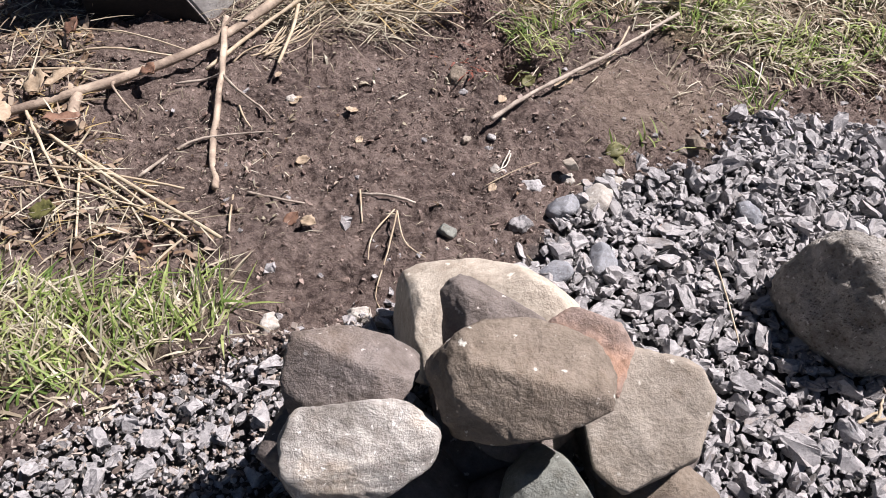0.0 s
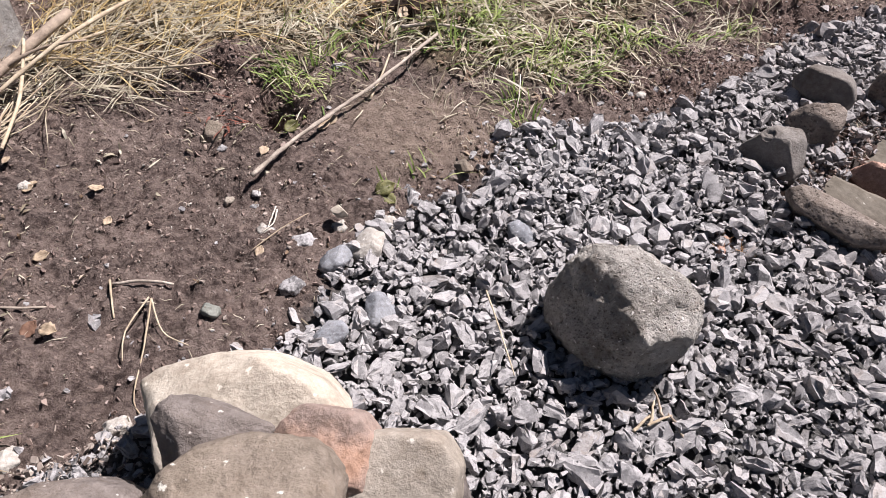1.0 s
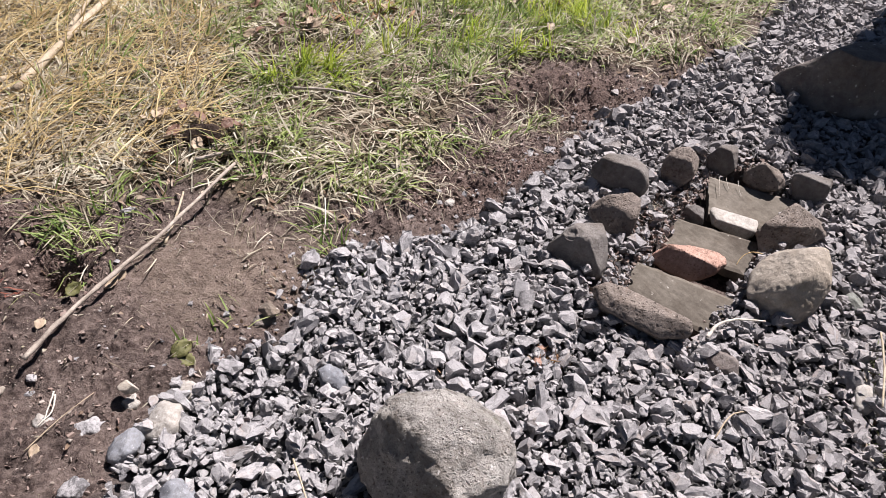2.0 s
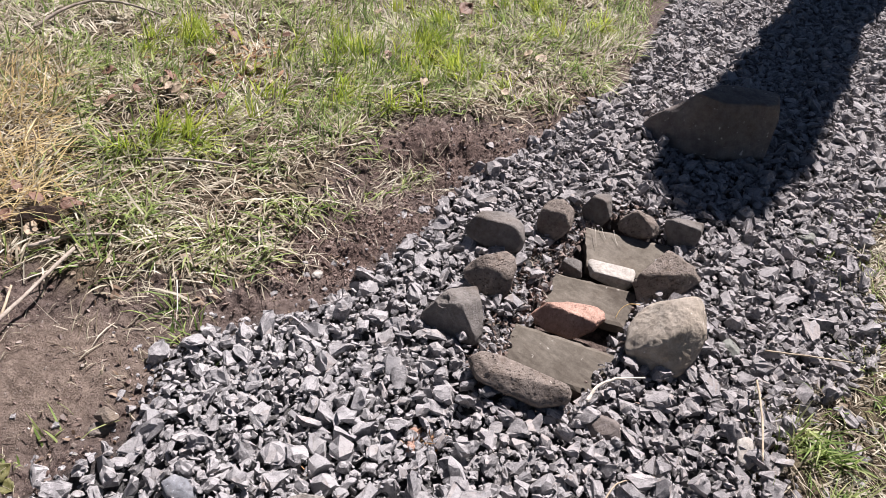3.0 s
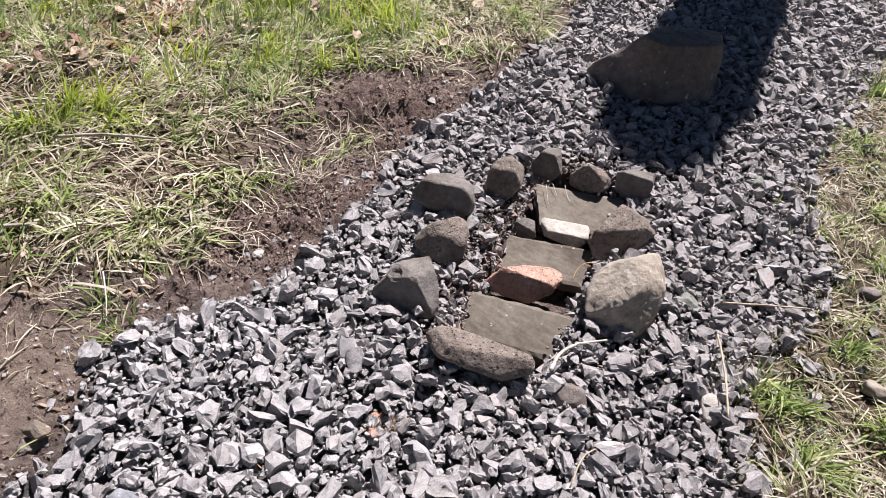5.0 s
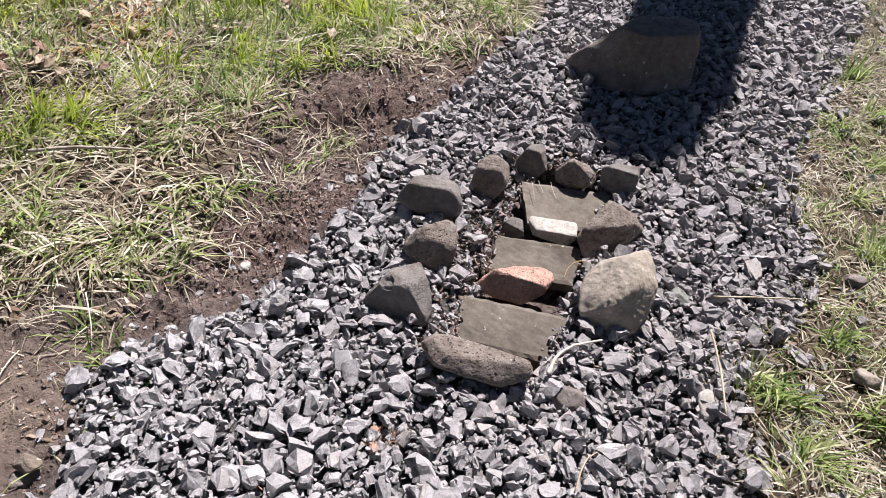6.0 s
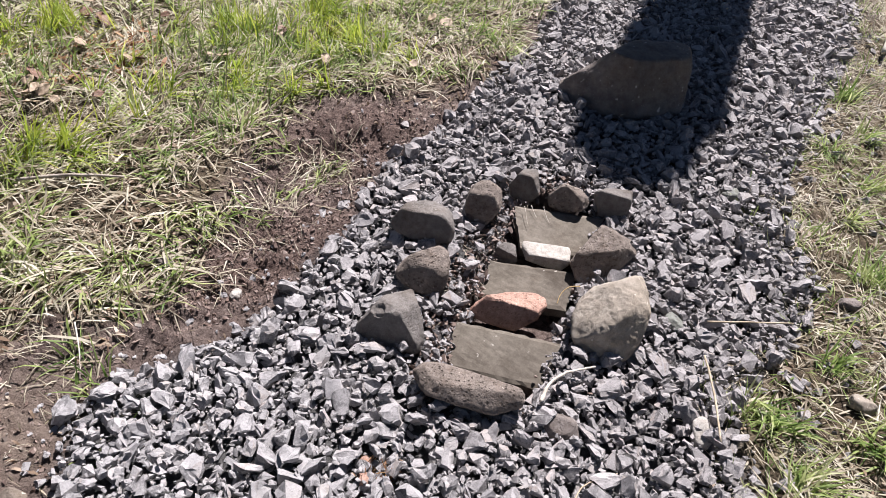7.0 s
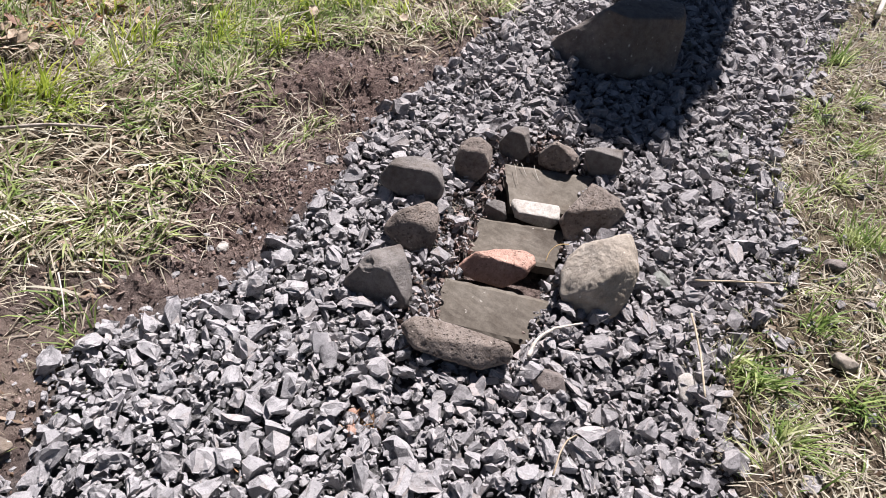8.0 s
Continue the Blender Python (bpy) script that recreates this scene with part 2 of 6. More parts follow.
M_CLOD = blade_mat("soil_clod", [(0.0, (0.08, 0.058, 0.05)), (0.4, (0.17, 0.126, 0.108)), (0.8, (0.28, 0.215, 0.185)), (1.0, (0.40, 0.33, 0.285))], 0.0)
M_DAMPCLOD = blade_mat("damp_clod", [(0.0, (0.06, 0.041, 0.035)), (0.5, (0.165, 0.116, 0.098)), (0.85, (0.26, 0.19, 0.16)), (1.0, (0.36, 0.285, 0.24))], 0.0)
M_GRIT = blade_mat("pale_grit", [(0.0, (0.13, 0.10, 0.085)), (0.5, (0.27, 0.225, 0.195)), (0.85, (0.42, 0.38, 0.34)), (1.0, (0.60, 0.57, 0.53))], 0.0)
M_LEAF_TAN = leaf_mat("tan_leaf", (0.24, 0.175, 0.115), (0.42, 0.335, 0.24))
M_LEAF_RUST = leaf_mat("rust_leaf", (0.10, 0.052, 0.036), (0.21, 0.122, 0.082))
M_LEAF_RED = leaf_mat("red_leaf", (0.10, 0.03, 0.022), (0.20, 0.07, 0.045))
M_LEAF_GREEN = leaf_mat("olive_leaf", (0.055, 0.06, 0.018), (0.15, 0.14, 0.05))
M_BLUE = rock_mat("blue_grey_stone", (0.25, 0.265, 0.295), (0.42, 0.435, 0.465), (0.55, 0.56, 0.58), 20, 0, 0.003)
M_BARK = rock_mat("dark_bark", (0.035, 0.022, 0.017), (0.09, 0.06, 0.045), (0.14, 0.10, 0.08), 25, 0, 0.008)
M_FRONT_SHADE = leaf_mat("painted_shade", (0.006, 0.006, 0.007), (0.014, 0.014, 0.015))
M_ROOT = wood_mat("pale_root", (0.50, 0.44, 0.36), (0.76, 0.72, 0.65), 30)

# ---- the lie of the land ----
GRAVEL_POLY = [(-1.6, -0.9), (-1.15, 0.05), (-0.73, 0.37), (-0.57, 0.54), (-0.44, 0.66), (-0.33, 0.72), (-0.1, 0.92), (0.10, 1.06), (0.165, 1.18), (0.215, 1.33),
               (0.29, 1.43), (0.42, 1.49), (0.56, 1.55), (0.625, 1.69), (0.66, 1.80), (0.76, 1.855), (0.92, 1.86), (1.06, 1.85), (1.21, 1.91), (1.33, 2.04), (1.51, 2.10), (1.65, 2.25), (1.82, 2.40), (2.13, 2.52),
               (2.39, 2.68), (2.87, 2.94), (3.21, 3.27), (3.6, 3.67), (5.2, 5.2), (8.0, 7.8), (9.5, 5.9), (5.6, 3.05), (4.52, 2.36), (3.72, 1.95), (3.32, 1.76), (2.98, 1.60),
               (2.80, 1.45), (2.68, 1.22), (2.38, 1.10), (2.18, 1.08), (2.06, 1.0), (1.98, 0.88), (1.80, 0.74), (1.62, 0.3), (1.45, -0.9)]
LAWN_POLY = [(-0.50, 2.06), (-0.1, 2.10), (0.0, 1.93), (0.1, 2.08), (0.32, 2.12), (0.45, 2.02), (0.56, 2.01), (0.63, 2.05), (0.70, 1.97), (0.735, 1.80), (0.79, 1.92), (0.92, 2.00), (1.03, 2.10), (1.18, 2.25), (1.30, 2.35), (1.40, 2.52), (1.49, 2.60),
             (1.66, 2.80), (1.85, 2.84), (2.00, 2.66), (2.08, 2.56), (2.30, 2.62), (2.62, 2.77), (3.05, 3.12), (3.6, 3.75), (5.2, 5.3), (8.0, 8.0), (-5.0, 9.0), (-5.0, 2.6), (-1.0, 2.5)]
VERGE_POLY = [(1.74, 0.72), (1.86, 0.93), (1.93, 1.08), (2.09, 1.18), (2.36, 1.21), (2.60, 1.32), (2.70, 1.52), (2.88, 1.72), (3.24, 1.88), (3.64, 2.08), (4.45, 2.48), (5.6, 3.15),
              (9.5, 6.0), (11.0, 3.0), (8.0, -2.0), (1.7, -0.6)]
CLUMP_POLY = [(-1.5, 0.62), (-1.02, 0.76), (-0.72, 0.83), (-0.52, 0.88), (-0.44, 0.77), (-0.45, 0.67), (-0.58, 0.53), (-0.74, 0.37), (-1.05, 0.2), (-1.5, 0.1)]


def inside(poly, x, y):
    hit = np.zeros(x.shape, bool)
    for (x0, y0), (x1, y1) in zip(poly, poly[1:] + poly[:1]):
        if y0 != y1:
            hit ^= ((y0 > y) != (y1 > y)) & (x < (x1 - x0) * (y - y0) / (y1 - y0) + x0)
    return hit


def edge_gap(poly, x, y):
    """Distance to the outline, positive inside."""
    best = np.full(x.shape, 1e9)
    for (x0, y0), (x1, y1) in zip(poly, poly[1:] + poly[:1]):
        dx, dy = x1 - x0, y1 - y0
        k = np.clip(((x - x0) * dx + (y - y0) * dy) / (dx * dx + dy * dy), 0, 1)
        best = np.minimum(best, np.hypot(x - x0 - k * dx, y - y0 - k * dy))
    return np.where(inside(poly, x, y), best, -best)


TABLE = np.random.default_rng(3).random((256, 256))


def wave(x, y, scale, octaves=4, gain=0.55):
    """Smooth random height from about -0.5 to 0.5."""
    out, amp, total = 0.0, 1.0, 0.0
    for k in range(octaves):
        u, v = x * scale + 17.3 * k, y * scale + 9.1 * k
        i, j = np.floor(u).astype(int), np.floor(v).astype(int)
        fu, fv = u - i, v - j
        fu, fv = fu * fu * (3 - 2 * fu), fv * fv * (3 - 2 * fv)
        a, b = TABLE[i % 256, j % 256], TABLE[(i + 1) % 256, j % 256]
        c, d = TABLE[i % 256, (j + 1) % 256], TABLE[(i + 1) % 256, (j + 1) % 256]
        out = out + amp * ((a + (b - a) * fu) * (1 - fv) + (c + (d - c) * fu) * fv - 0.5)
        total, amp, scale = total + amp, amp * gain, scale * 2.03
    return out / total


def smooth(a, b, x):
    k = np.clip((x - a) / (b - a), 0, 1)
    return k * k * (3 - 2 * k)


PIT_A, PIT_B = np.array((1.64, 1.475)), np.array((2.17, 1.88))      # the sunken run of little steps


def pit_gap(x, y):
    d = PIT_B - PIT_A
    k = np.clip(((x - PIT_A[0]) * d[0] + (y - PIT_A[1]) * d[1]) / (d @ d), 0, 1)
    return np.hypot(x - PIT_A[0] - k * d[0], y - PIT_A[1] - k * d[1])


def ground_z(x, y):
    x, y = np.asarray(x, float), np.asarray(y, float)
    g = smooth(-0.06, 0.08, edge_gap(GRAVEL_POLY, x, y))
    t = smooth(-0.05, 0.15, np.maximum(np.maximum(edge_gap(LAWN_POLY, x, y), edge_gap(VERGE_POLY, x, y)), edge_gap(CLUMP_POLY, x, y)))
    near = np.exp(-(np.hypot(x - 1.2, y - 1.5) / 6.0) ** 2)
    z = 0.05 * wave(x, y, 0.9, 3) * near
    wx, wy = x + 0.05 * wave(x + 3, y, 8, 3), y + 0.05 * wave(x, y + 5, 8, 3)
    crumb = 0.052 * np.abs(wave(wx, wy, 9, 4, 0.65)) + 0.060 * wave(x, y, 5, 3) + 0.046 * wave(wx, wy, 28, 3, 0.75)
    crumb = crumb * (0.5 + 0.5 * smooth(0.08, 0.30, np.hypot((x - 0.42) * 0.75, y - 1.82)))
    z = z + (1 - g) * near * crumb * (1 - 0.5 * t) + 0.02 * t * near - 0.016 * (1 - g) * (1 - t) - 0.042 * g
    z = z + 0.085 * np.exp(-(np.hypot((x + 0.19) / 0.13, (y - 2.04) / 0.085)) ** 2)
    z = z - 0.085 * np.exp(-(np.hypot((x + 0.02) / 0.07, (y - 1.86) / 0.05)) ** 2)
    z = z + 0.05 * np.exp(-(np.hypot((x - 1.72) / 0.22, (y - 2.62) / 0.10)) ** 2)
    z = z + 0.025 * np.exp(-(np.hypot((x - 1.28) / 0.22, (y - 2.10) / 0.08)) ** 2)
    return z - 0.085 * smooth(0.172, 0.128, pit_gap(x, y))


def gz(x, y):
    return float(ground_z(np.array([x]), np.array([y]))[0])


# ---- mesh helpers ----
def mesh_of(name, V, F, mat, smooth_faces=False):
    me = bpy.data.meshes.new(name)
    V, F = np.ascontiguousarray(V, dtype=np.float32), np.ascontiguousarray(F, dtype=np.int32)
    k = F.shape[1]
    me.vertices.add(len(V))
    me.vertices.foreach_set("co", V.ravel())
    me.loops.add(F.size)
    me.loops.foreach_set("vertex_index", F.ravel())
    me.polygons.add(len(F))
    me.polygons.foreach_set("loop_start", np.arange(0, F.size, k, dtype=np.int32))
    me.polygons.foreach_set("use_smooth", np.full(len(F), bool(smooth_faces), dtype=bool))
    me.materials.append(mat)
    me.update(calc_edges=True)
    if smooth_faces == "crisp":
        me.set_sharp_from_angle(angle=radians(22))
    return me


def part(name, me, parent, label=""):
    ob = new(name, me)
    ob.parent = parent
    return tagged(ob, label)


def holder(name, at, label, category, kind="", group=""):
    ob = new(name)
    ob.location, ob.empty_display_size = at, 0.05
    return tagged(ob, label, category, group, kind)


def ball(detail):
    bm = bmesh.new()
    bmesh.ops.create_icosphere(bm, subdivisions=detail, radius=1)
    V = np.array([v.co[:] for v in bm.verts])
    F = np.array([[v.index for v in f.verts] for f in bm.faces])
    bm.free()
    return V, F


BALLS = {n: ball(n) for n in (4, 5, 6)}


GRID = np.random.default_rng(5).random((32, 32, 32))


def solid(P, octaves=4, gain=0.55):
    """Smooth random values in space, from about -1 to 1."""
    out, amp, total = np.zeros(len(P)), 1.0, 0.0
    for k in range(octaves):
        Q = P + 7.7 * k
        i = np.floor(Q).astype(int)
        f = Q - i
        f = f * f * (3 - 2 * f)
        for a, b, c in itertools.product((0, 1), repeat=3):
            w = (f[:, 0] if a else 1 - f[:, 0]) * (f[:, 1] if b else 1 - f[:, 1]) * (f[:, 2] if c else 1 - f[:, 2])
            out += amp * w * (GRID[(i[:, 0] + a) % 32, (i[:, 1] + b) % 32, (i[:, 2] + c) % 32] - 0.5)
        total, amp, P = total + amp, amp * gain, P * 2.07
    return out * 2.6 / total


def facing(yaw, pitch, off):
    """A flat face of a stone: the way it looks, in degrees, and its distance from the middle."""
    a, b = radians(yaw), radians(pitch)
    return (math.cos(a) * math.cos(b), math.sin(a) * math.cos(b), math.sin(b)), off


def stone(name, at, face, sides, depth, mat, seed, label, category="rock", group="", edge=26, rough=0.05, detail=6, dents=(), extra=7, planes=(), chips=26):
    """A weathered stone: flat faces met by worn, chipped edges. face: the way its broad side looks (yaw, pitch in degrees);
    sides: facets round that axis (degrees, metres); depth: metres to the front and back; dents: (direction, width, depth, floor)."""
    rng = np.random.default_rng(seed)
    a, b = radians(face[0]), radians(face[1])
    w = np.array((math.cos(a) * math.cos(b), math.sin(a) * math.cos(b), math.sin(b)))
    u = np.cross((0, 0, 1.0), w)
    u /= np.linalg.norm(u)
    v = np.cross(w, u)
    N, O = [w, -w], [depth[0], depth[1]]
    for deg, off in sides:
        N.append(math.cos(radians(deg)) * u + math.sin(radians(deg)) * v)
        O.append(off * 1.03)
    ring = np.array(sides, float)
    for k in range(extra):
        deg = rng.uniform(-180, 180)
        near_off = ring[np.argmin(np.abs((ring[:, 0] - deg + 180) % 360 - 180)), 1]
        tilt = radians(rng.uniform(28, 62)) * (1 if k < extra * 0.6 else -1)
        d = depth[0] if tilt > 0 else depth[1]
        N.append(math.cos(tilt) * (math.cos(radians(deg)) * u + math.sin(radians(deg)) * v) + math.sin(tilt) * w)
        O.append(rng.uniform(0.90, 1.06) * math.hypot(near_off * math.cos(tilt), d * math.sin(tilt)))
    for n, o in planes:
        n = np.array(n, float)
        N.append(n / np.linalg.norm(n))
        O.append(o)
    D, F = BALLS[detail]
    q = np.maximum(D @ np.array(N).T, 1e-6) / np.array(O)
    r = (q ** edge).sum(1) ** (-1.0 / edge)
    size = float(np.mean(O))
    P = D * r[:, None]
    knock = rng.normal(0, 1, (chips, 3))
    knock /= np.linalg.norm(knock, axis=1)[:, None]
    reach = (P @ knock.T).max(0) * rng.uniform(0.93, 0.995, chips)
    cut = (np.maximum(D @ knock.T, 1e-6) / reach).max(1) if chips else np.zeros(len(D))
    r = np.minimum(r, 1.0 / np.maximum(cut, 1e-6))
    P = D * r[:, None]
    shift = rng.uniform(0, 32, 3)
    bumps, lumps = solid(P / size * 1.6 + shift, 4), solid(P / size * 4.2 + shift, 4, 0.6)
    broken = 1 - np.abs(solid(P / size * 3.1 + shift * 1.7, 5, 0.62))
    grow = 1 + rough * (0.75 * bumps + 0.42 * lumps + 0.55 * (broken - 0.75))
    hollow = np.zeros(len(D))
    for way, width, deep, lip in dents:
        way = np.array(way, float) / np.linalg.norm(way)
        hollow = np.maximum(hollow, deep * smooth(math.cos(width), math.cos(width * lip), D @ way + 0.05 * bumps + 0.03 * lumps))
    ob = new(name, mesh_of(name, P * (grow - hollow)[:, None], F, mat, True))
    ob.location = at
    return tagged(ob, label, category, group)


def stick(name, pts, r0, r1, mat, label, category="stick", seed=0, wobble=0.25, sides=8, steps=5, group="", parent=None):
    """A round stalk through the points, thick to thin, with knots and bends."""
    rng = np.random.default_rng(seed)
    P = np.array(pts, float)
    fine = []
    for k in range(len(P) - 1):
        p0, p1, p2, p3 = P[max(k - 1, 0)], P[k], P[k + 1], P[min(k + 2, len(P) - 1)]
        for s in np.arange(steps) / steps:
            fine.append(0.5 * (2 * p1 + (p2 - p0) * s + (2 * p0 - 5 * p1 + 4 * p2 - p3) * s**2 + (3 * p1 - p0 - 3 * p2 + p3) * s**3))
    fine = np.array(fine + [P[-1]])
    n = len(fine)
    fine[1:-1] += rng.normal(0, wobble * 0.5 * (r0 + r1) / 2, (n - 2, 3))
    tang = np.gradient(fine, axis=0)
    tang /= np.linalg.norm(tang, axis=1)[:, None]
    up = np.cross(tang, (0.13, 0.21, 0.97))
    up /= np.linalg.norm(up, axis=1)[:, None]
    side = np.cross(tang, up)
    rad = np.linspace(r0, r1, n) * rng.uniform(0.88, 1.14, n)
    ang = np.arange(sides) * 2 * math.pi / sides
    ringv = (np.cos(ang)[None, :, None] * up[:, None] + np.sin(ang)[None, :, None] * side[:, None]) * (rad[:, None, None] * rng.uniform(0.9, 1.1, (n, sides, 1)))
    base = fine.mean(0)
    V = list((fine[:, None] + ringv).reshape(-1, 3) - base) + [fine[0] - base, fine[-1] - base]
    F = []
    for i in range(n - 1):
        for j in range(sides):
            p, q = i * sides + j, i * sides + (j + 1) % sides
            F += [(p, q, q + sides), (p, q + sides, p + sides)]
    for j in range(sides):
        F += [((j + 1) % sides, j, n * sides), ((n - 1) * sides + j, (n - 1) * sides + (j + 1) % sides, n * sides + 1)]
    ob = new(name, mesh_of(name, np.array(V), np.array(F), mat, True))
    ob.location = base
    if parent:
        ob.parent = parent
        ob.location = Vector(base) - parent.location
    for key in ("label", "category"):
        if not (label if key == "label" else category) and key in ob:
            del ob[key]
    return tagged(ob, label, category, group)


def lain(pts, lift=0.0):
    """Points laid on the ground, lifted by their own third number or by lift."""
    return [(p[0], p[1], gz(p[0], p[1]) + (p[2] if len(p) > 2 else lift)) for p in pts]


def blades(name, xy, length, width, lean, mat, label, seed, curl=0.6, heading=None, lift=0.0, category="grass"):
    """Grass: one narrow bent strip with a pointed tip for each root."""
    rng = np.random.default_rng(seed)
    n = len(xy)
    L = length[0] + (length[1] - length[0]) * rng.random(n) ** 1.4
    W = rng.uniform(*width, n)
    ang = 11 * wave(xy[:, 0], xy[:, 1], 3.6, 3) + rng.normal(0, 0.95, n) if heading is None else rng.normal(heading[0], heading[1], n)
    tilt = rng.uniform(*lean, n)                      # radians from upright
    bend = rng.uniform(0.1, curl, n) * np.where(rng.random(n) < 0.85, 1, -0.5)
    root = np.stack([xy[:, 0], xy[:, 1], ground_z(xy[:, 0], xy[:, 1]) - 0.004 + lift * rng.random(n)], 1)
    flat = np.stack([np.cos(ang), np.sin(ang), 0 * ang], 1)
    twist = ang + math.pi / 2 + rng.normal(0, 0.5, n)
    across = np.stack([np.cos(twist), np.sin(twist), rng.normal(0, 0.25, n)], 1)
    spine, at, a = [root], root, tilt
    for k in range(3):
        a = tilt + bend * (k + 0.5) * 0.75
        a = np.minimum(a, 1.72)
        at = at + (L / 3)[:, None] * (np.sin(a)[:, None] * flat + np.cos(a)[:, None] * np.array((0, 0, 1.0)))
        g = ground_z(at[:, 0], at[:, 1]) + 0.002 + 0.012 * rng.random(n)
        at[:, 2] = np.maximum(at[:, 2], g)
        spine.append(at)
    rows = []
    for k, wk in enumerate((0.8, 1.0, 0.75)):
        rows += [spine[k] - across * (W * wk / 2)[:, None], spine[k] + across * (W * wk / 2)[:, None]]
    rows.append(spine[3])
    V = np.stack(rows, 1).reshape(-1, 3)
    one = np.array([(0, 1, 3), (0, 3, 2), (2, 3, 5), (2, 5, 4), (4, 5, 6)])
    F = (one[None] + 7 * np.arange(n)[:, None, None]).reshape(-1, 3)
    return tagged(new(name, mesh_of(name, V, F, mat, False)), label, category, "", "stuff")


def roots_in(poly, box, count, seed, thin=None):
    """Random places inside an outline, thinned by a weight from 0 to 1."""
    rng = np.random.default_rng(seed)
    x, y = rng.uniform(box[0], box[2], count), rng.uniform(box[1], box[3], count)
    keep = inside(poly, x, y)
    x, y = x[keep], y[keep]
    if thin is not None:
        keep = rng.random(len(x)) < thin(x, y)
        x, y = x[keep], y[keep]
    return np.stack([x, y], 1)


# ---- ground: one sheet to the horizon ----
def axis(lo, hi, step):
    core = np.arange(lo, hi + step / 2, step)
    out, d = [], step
    while sum(out) < 400:
        d *= 1.13
        out.append(d)
    far = np.cumsum(out)
    return np.concatenate([lo - far[::-1], core, hi + far])


def build_ground():
    X, Y = axis(-1.5, 2.2, 0.0085), axis(0.5, 2.8, 0.0085)
    gx, gy = np.meshgrid(X, Y)
    x, y = gx.ravel(), gy.ravel()
    V = np.stack([x, y, ground_z(x, y)], 1)
    i = np.arange(len(Y) - 1)[:, None] * len(X) + np.arange(len(X) - 1)[None]
    i = i.ravel()
    F = np.stack([i, i + 1, i + 1 + len(X), i + len(X)], 1)
    me = mesh_of("ground", V, F, M_GROUND, True)
    rag = 0.10 * wave(x, y, 7, 4)
    beyond = smooth(2.7, 3.6, np.hypot(x - 0.9, y - 1.4) + 4 * rag) * smooth(0.0, -0.2, edge_gap(GRAVEL_POLY, x, y) + rag)
    masks = {"turf": np.maximum(beyond, smooth(0.02, 0.16, rag + np.maximum(np.maximum(edge_gap(LAWN_POLY, x, y), edge_gap(VERGE_POLY, x, y)), edge_gap(CLUMP_POLY, x, y)))),
             "gravel": smooth(-0.02, 0.05, rag * 0.5 + edge_gap(GRAVEL_POLY, x, y)) * smooth(0.1, 0.2, pit_gap(x, y)),
             "dry": smooth(0.28, 0.10, np.hypot((x - 0.42) * 0.75, y - 1.82) + rag),
             "damp": smooth(1.2, 0.5, np.minimum(np.minimum(np.hypot((x - 1.30) / 0.40, (y - 2.10) / 0.16), np.hypot((x - 1.72) / 0.36, (y - 2.52) / 0.20)), np.hypot((x + 0.08) / 0.22, (y - 1.96) / 0.14)) + 2 * rag)}
    for key, val in masks.items():
        me.attributes.new(key, "FLOAT", "POINT").data.foreach_set("value", val.astype(np.float32))
    return tagged(new("ground", me), "dark crumbly garden soil with bare trodden patches", "ground", "", "structure")


build_ground()


# ---- stones of the pile ----
PILE = "stones heaped on the gravel"


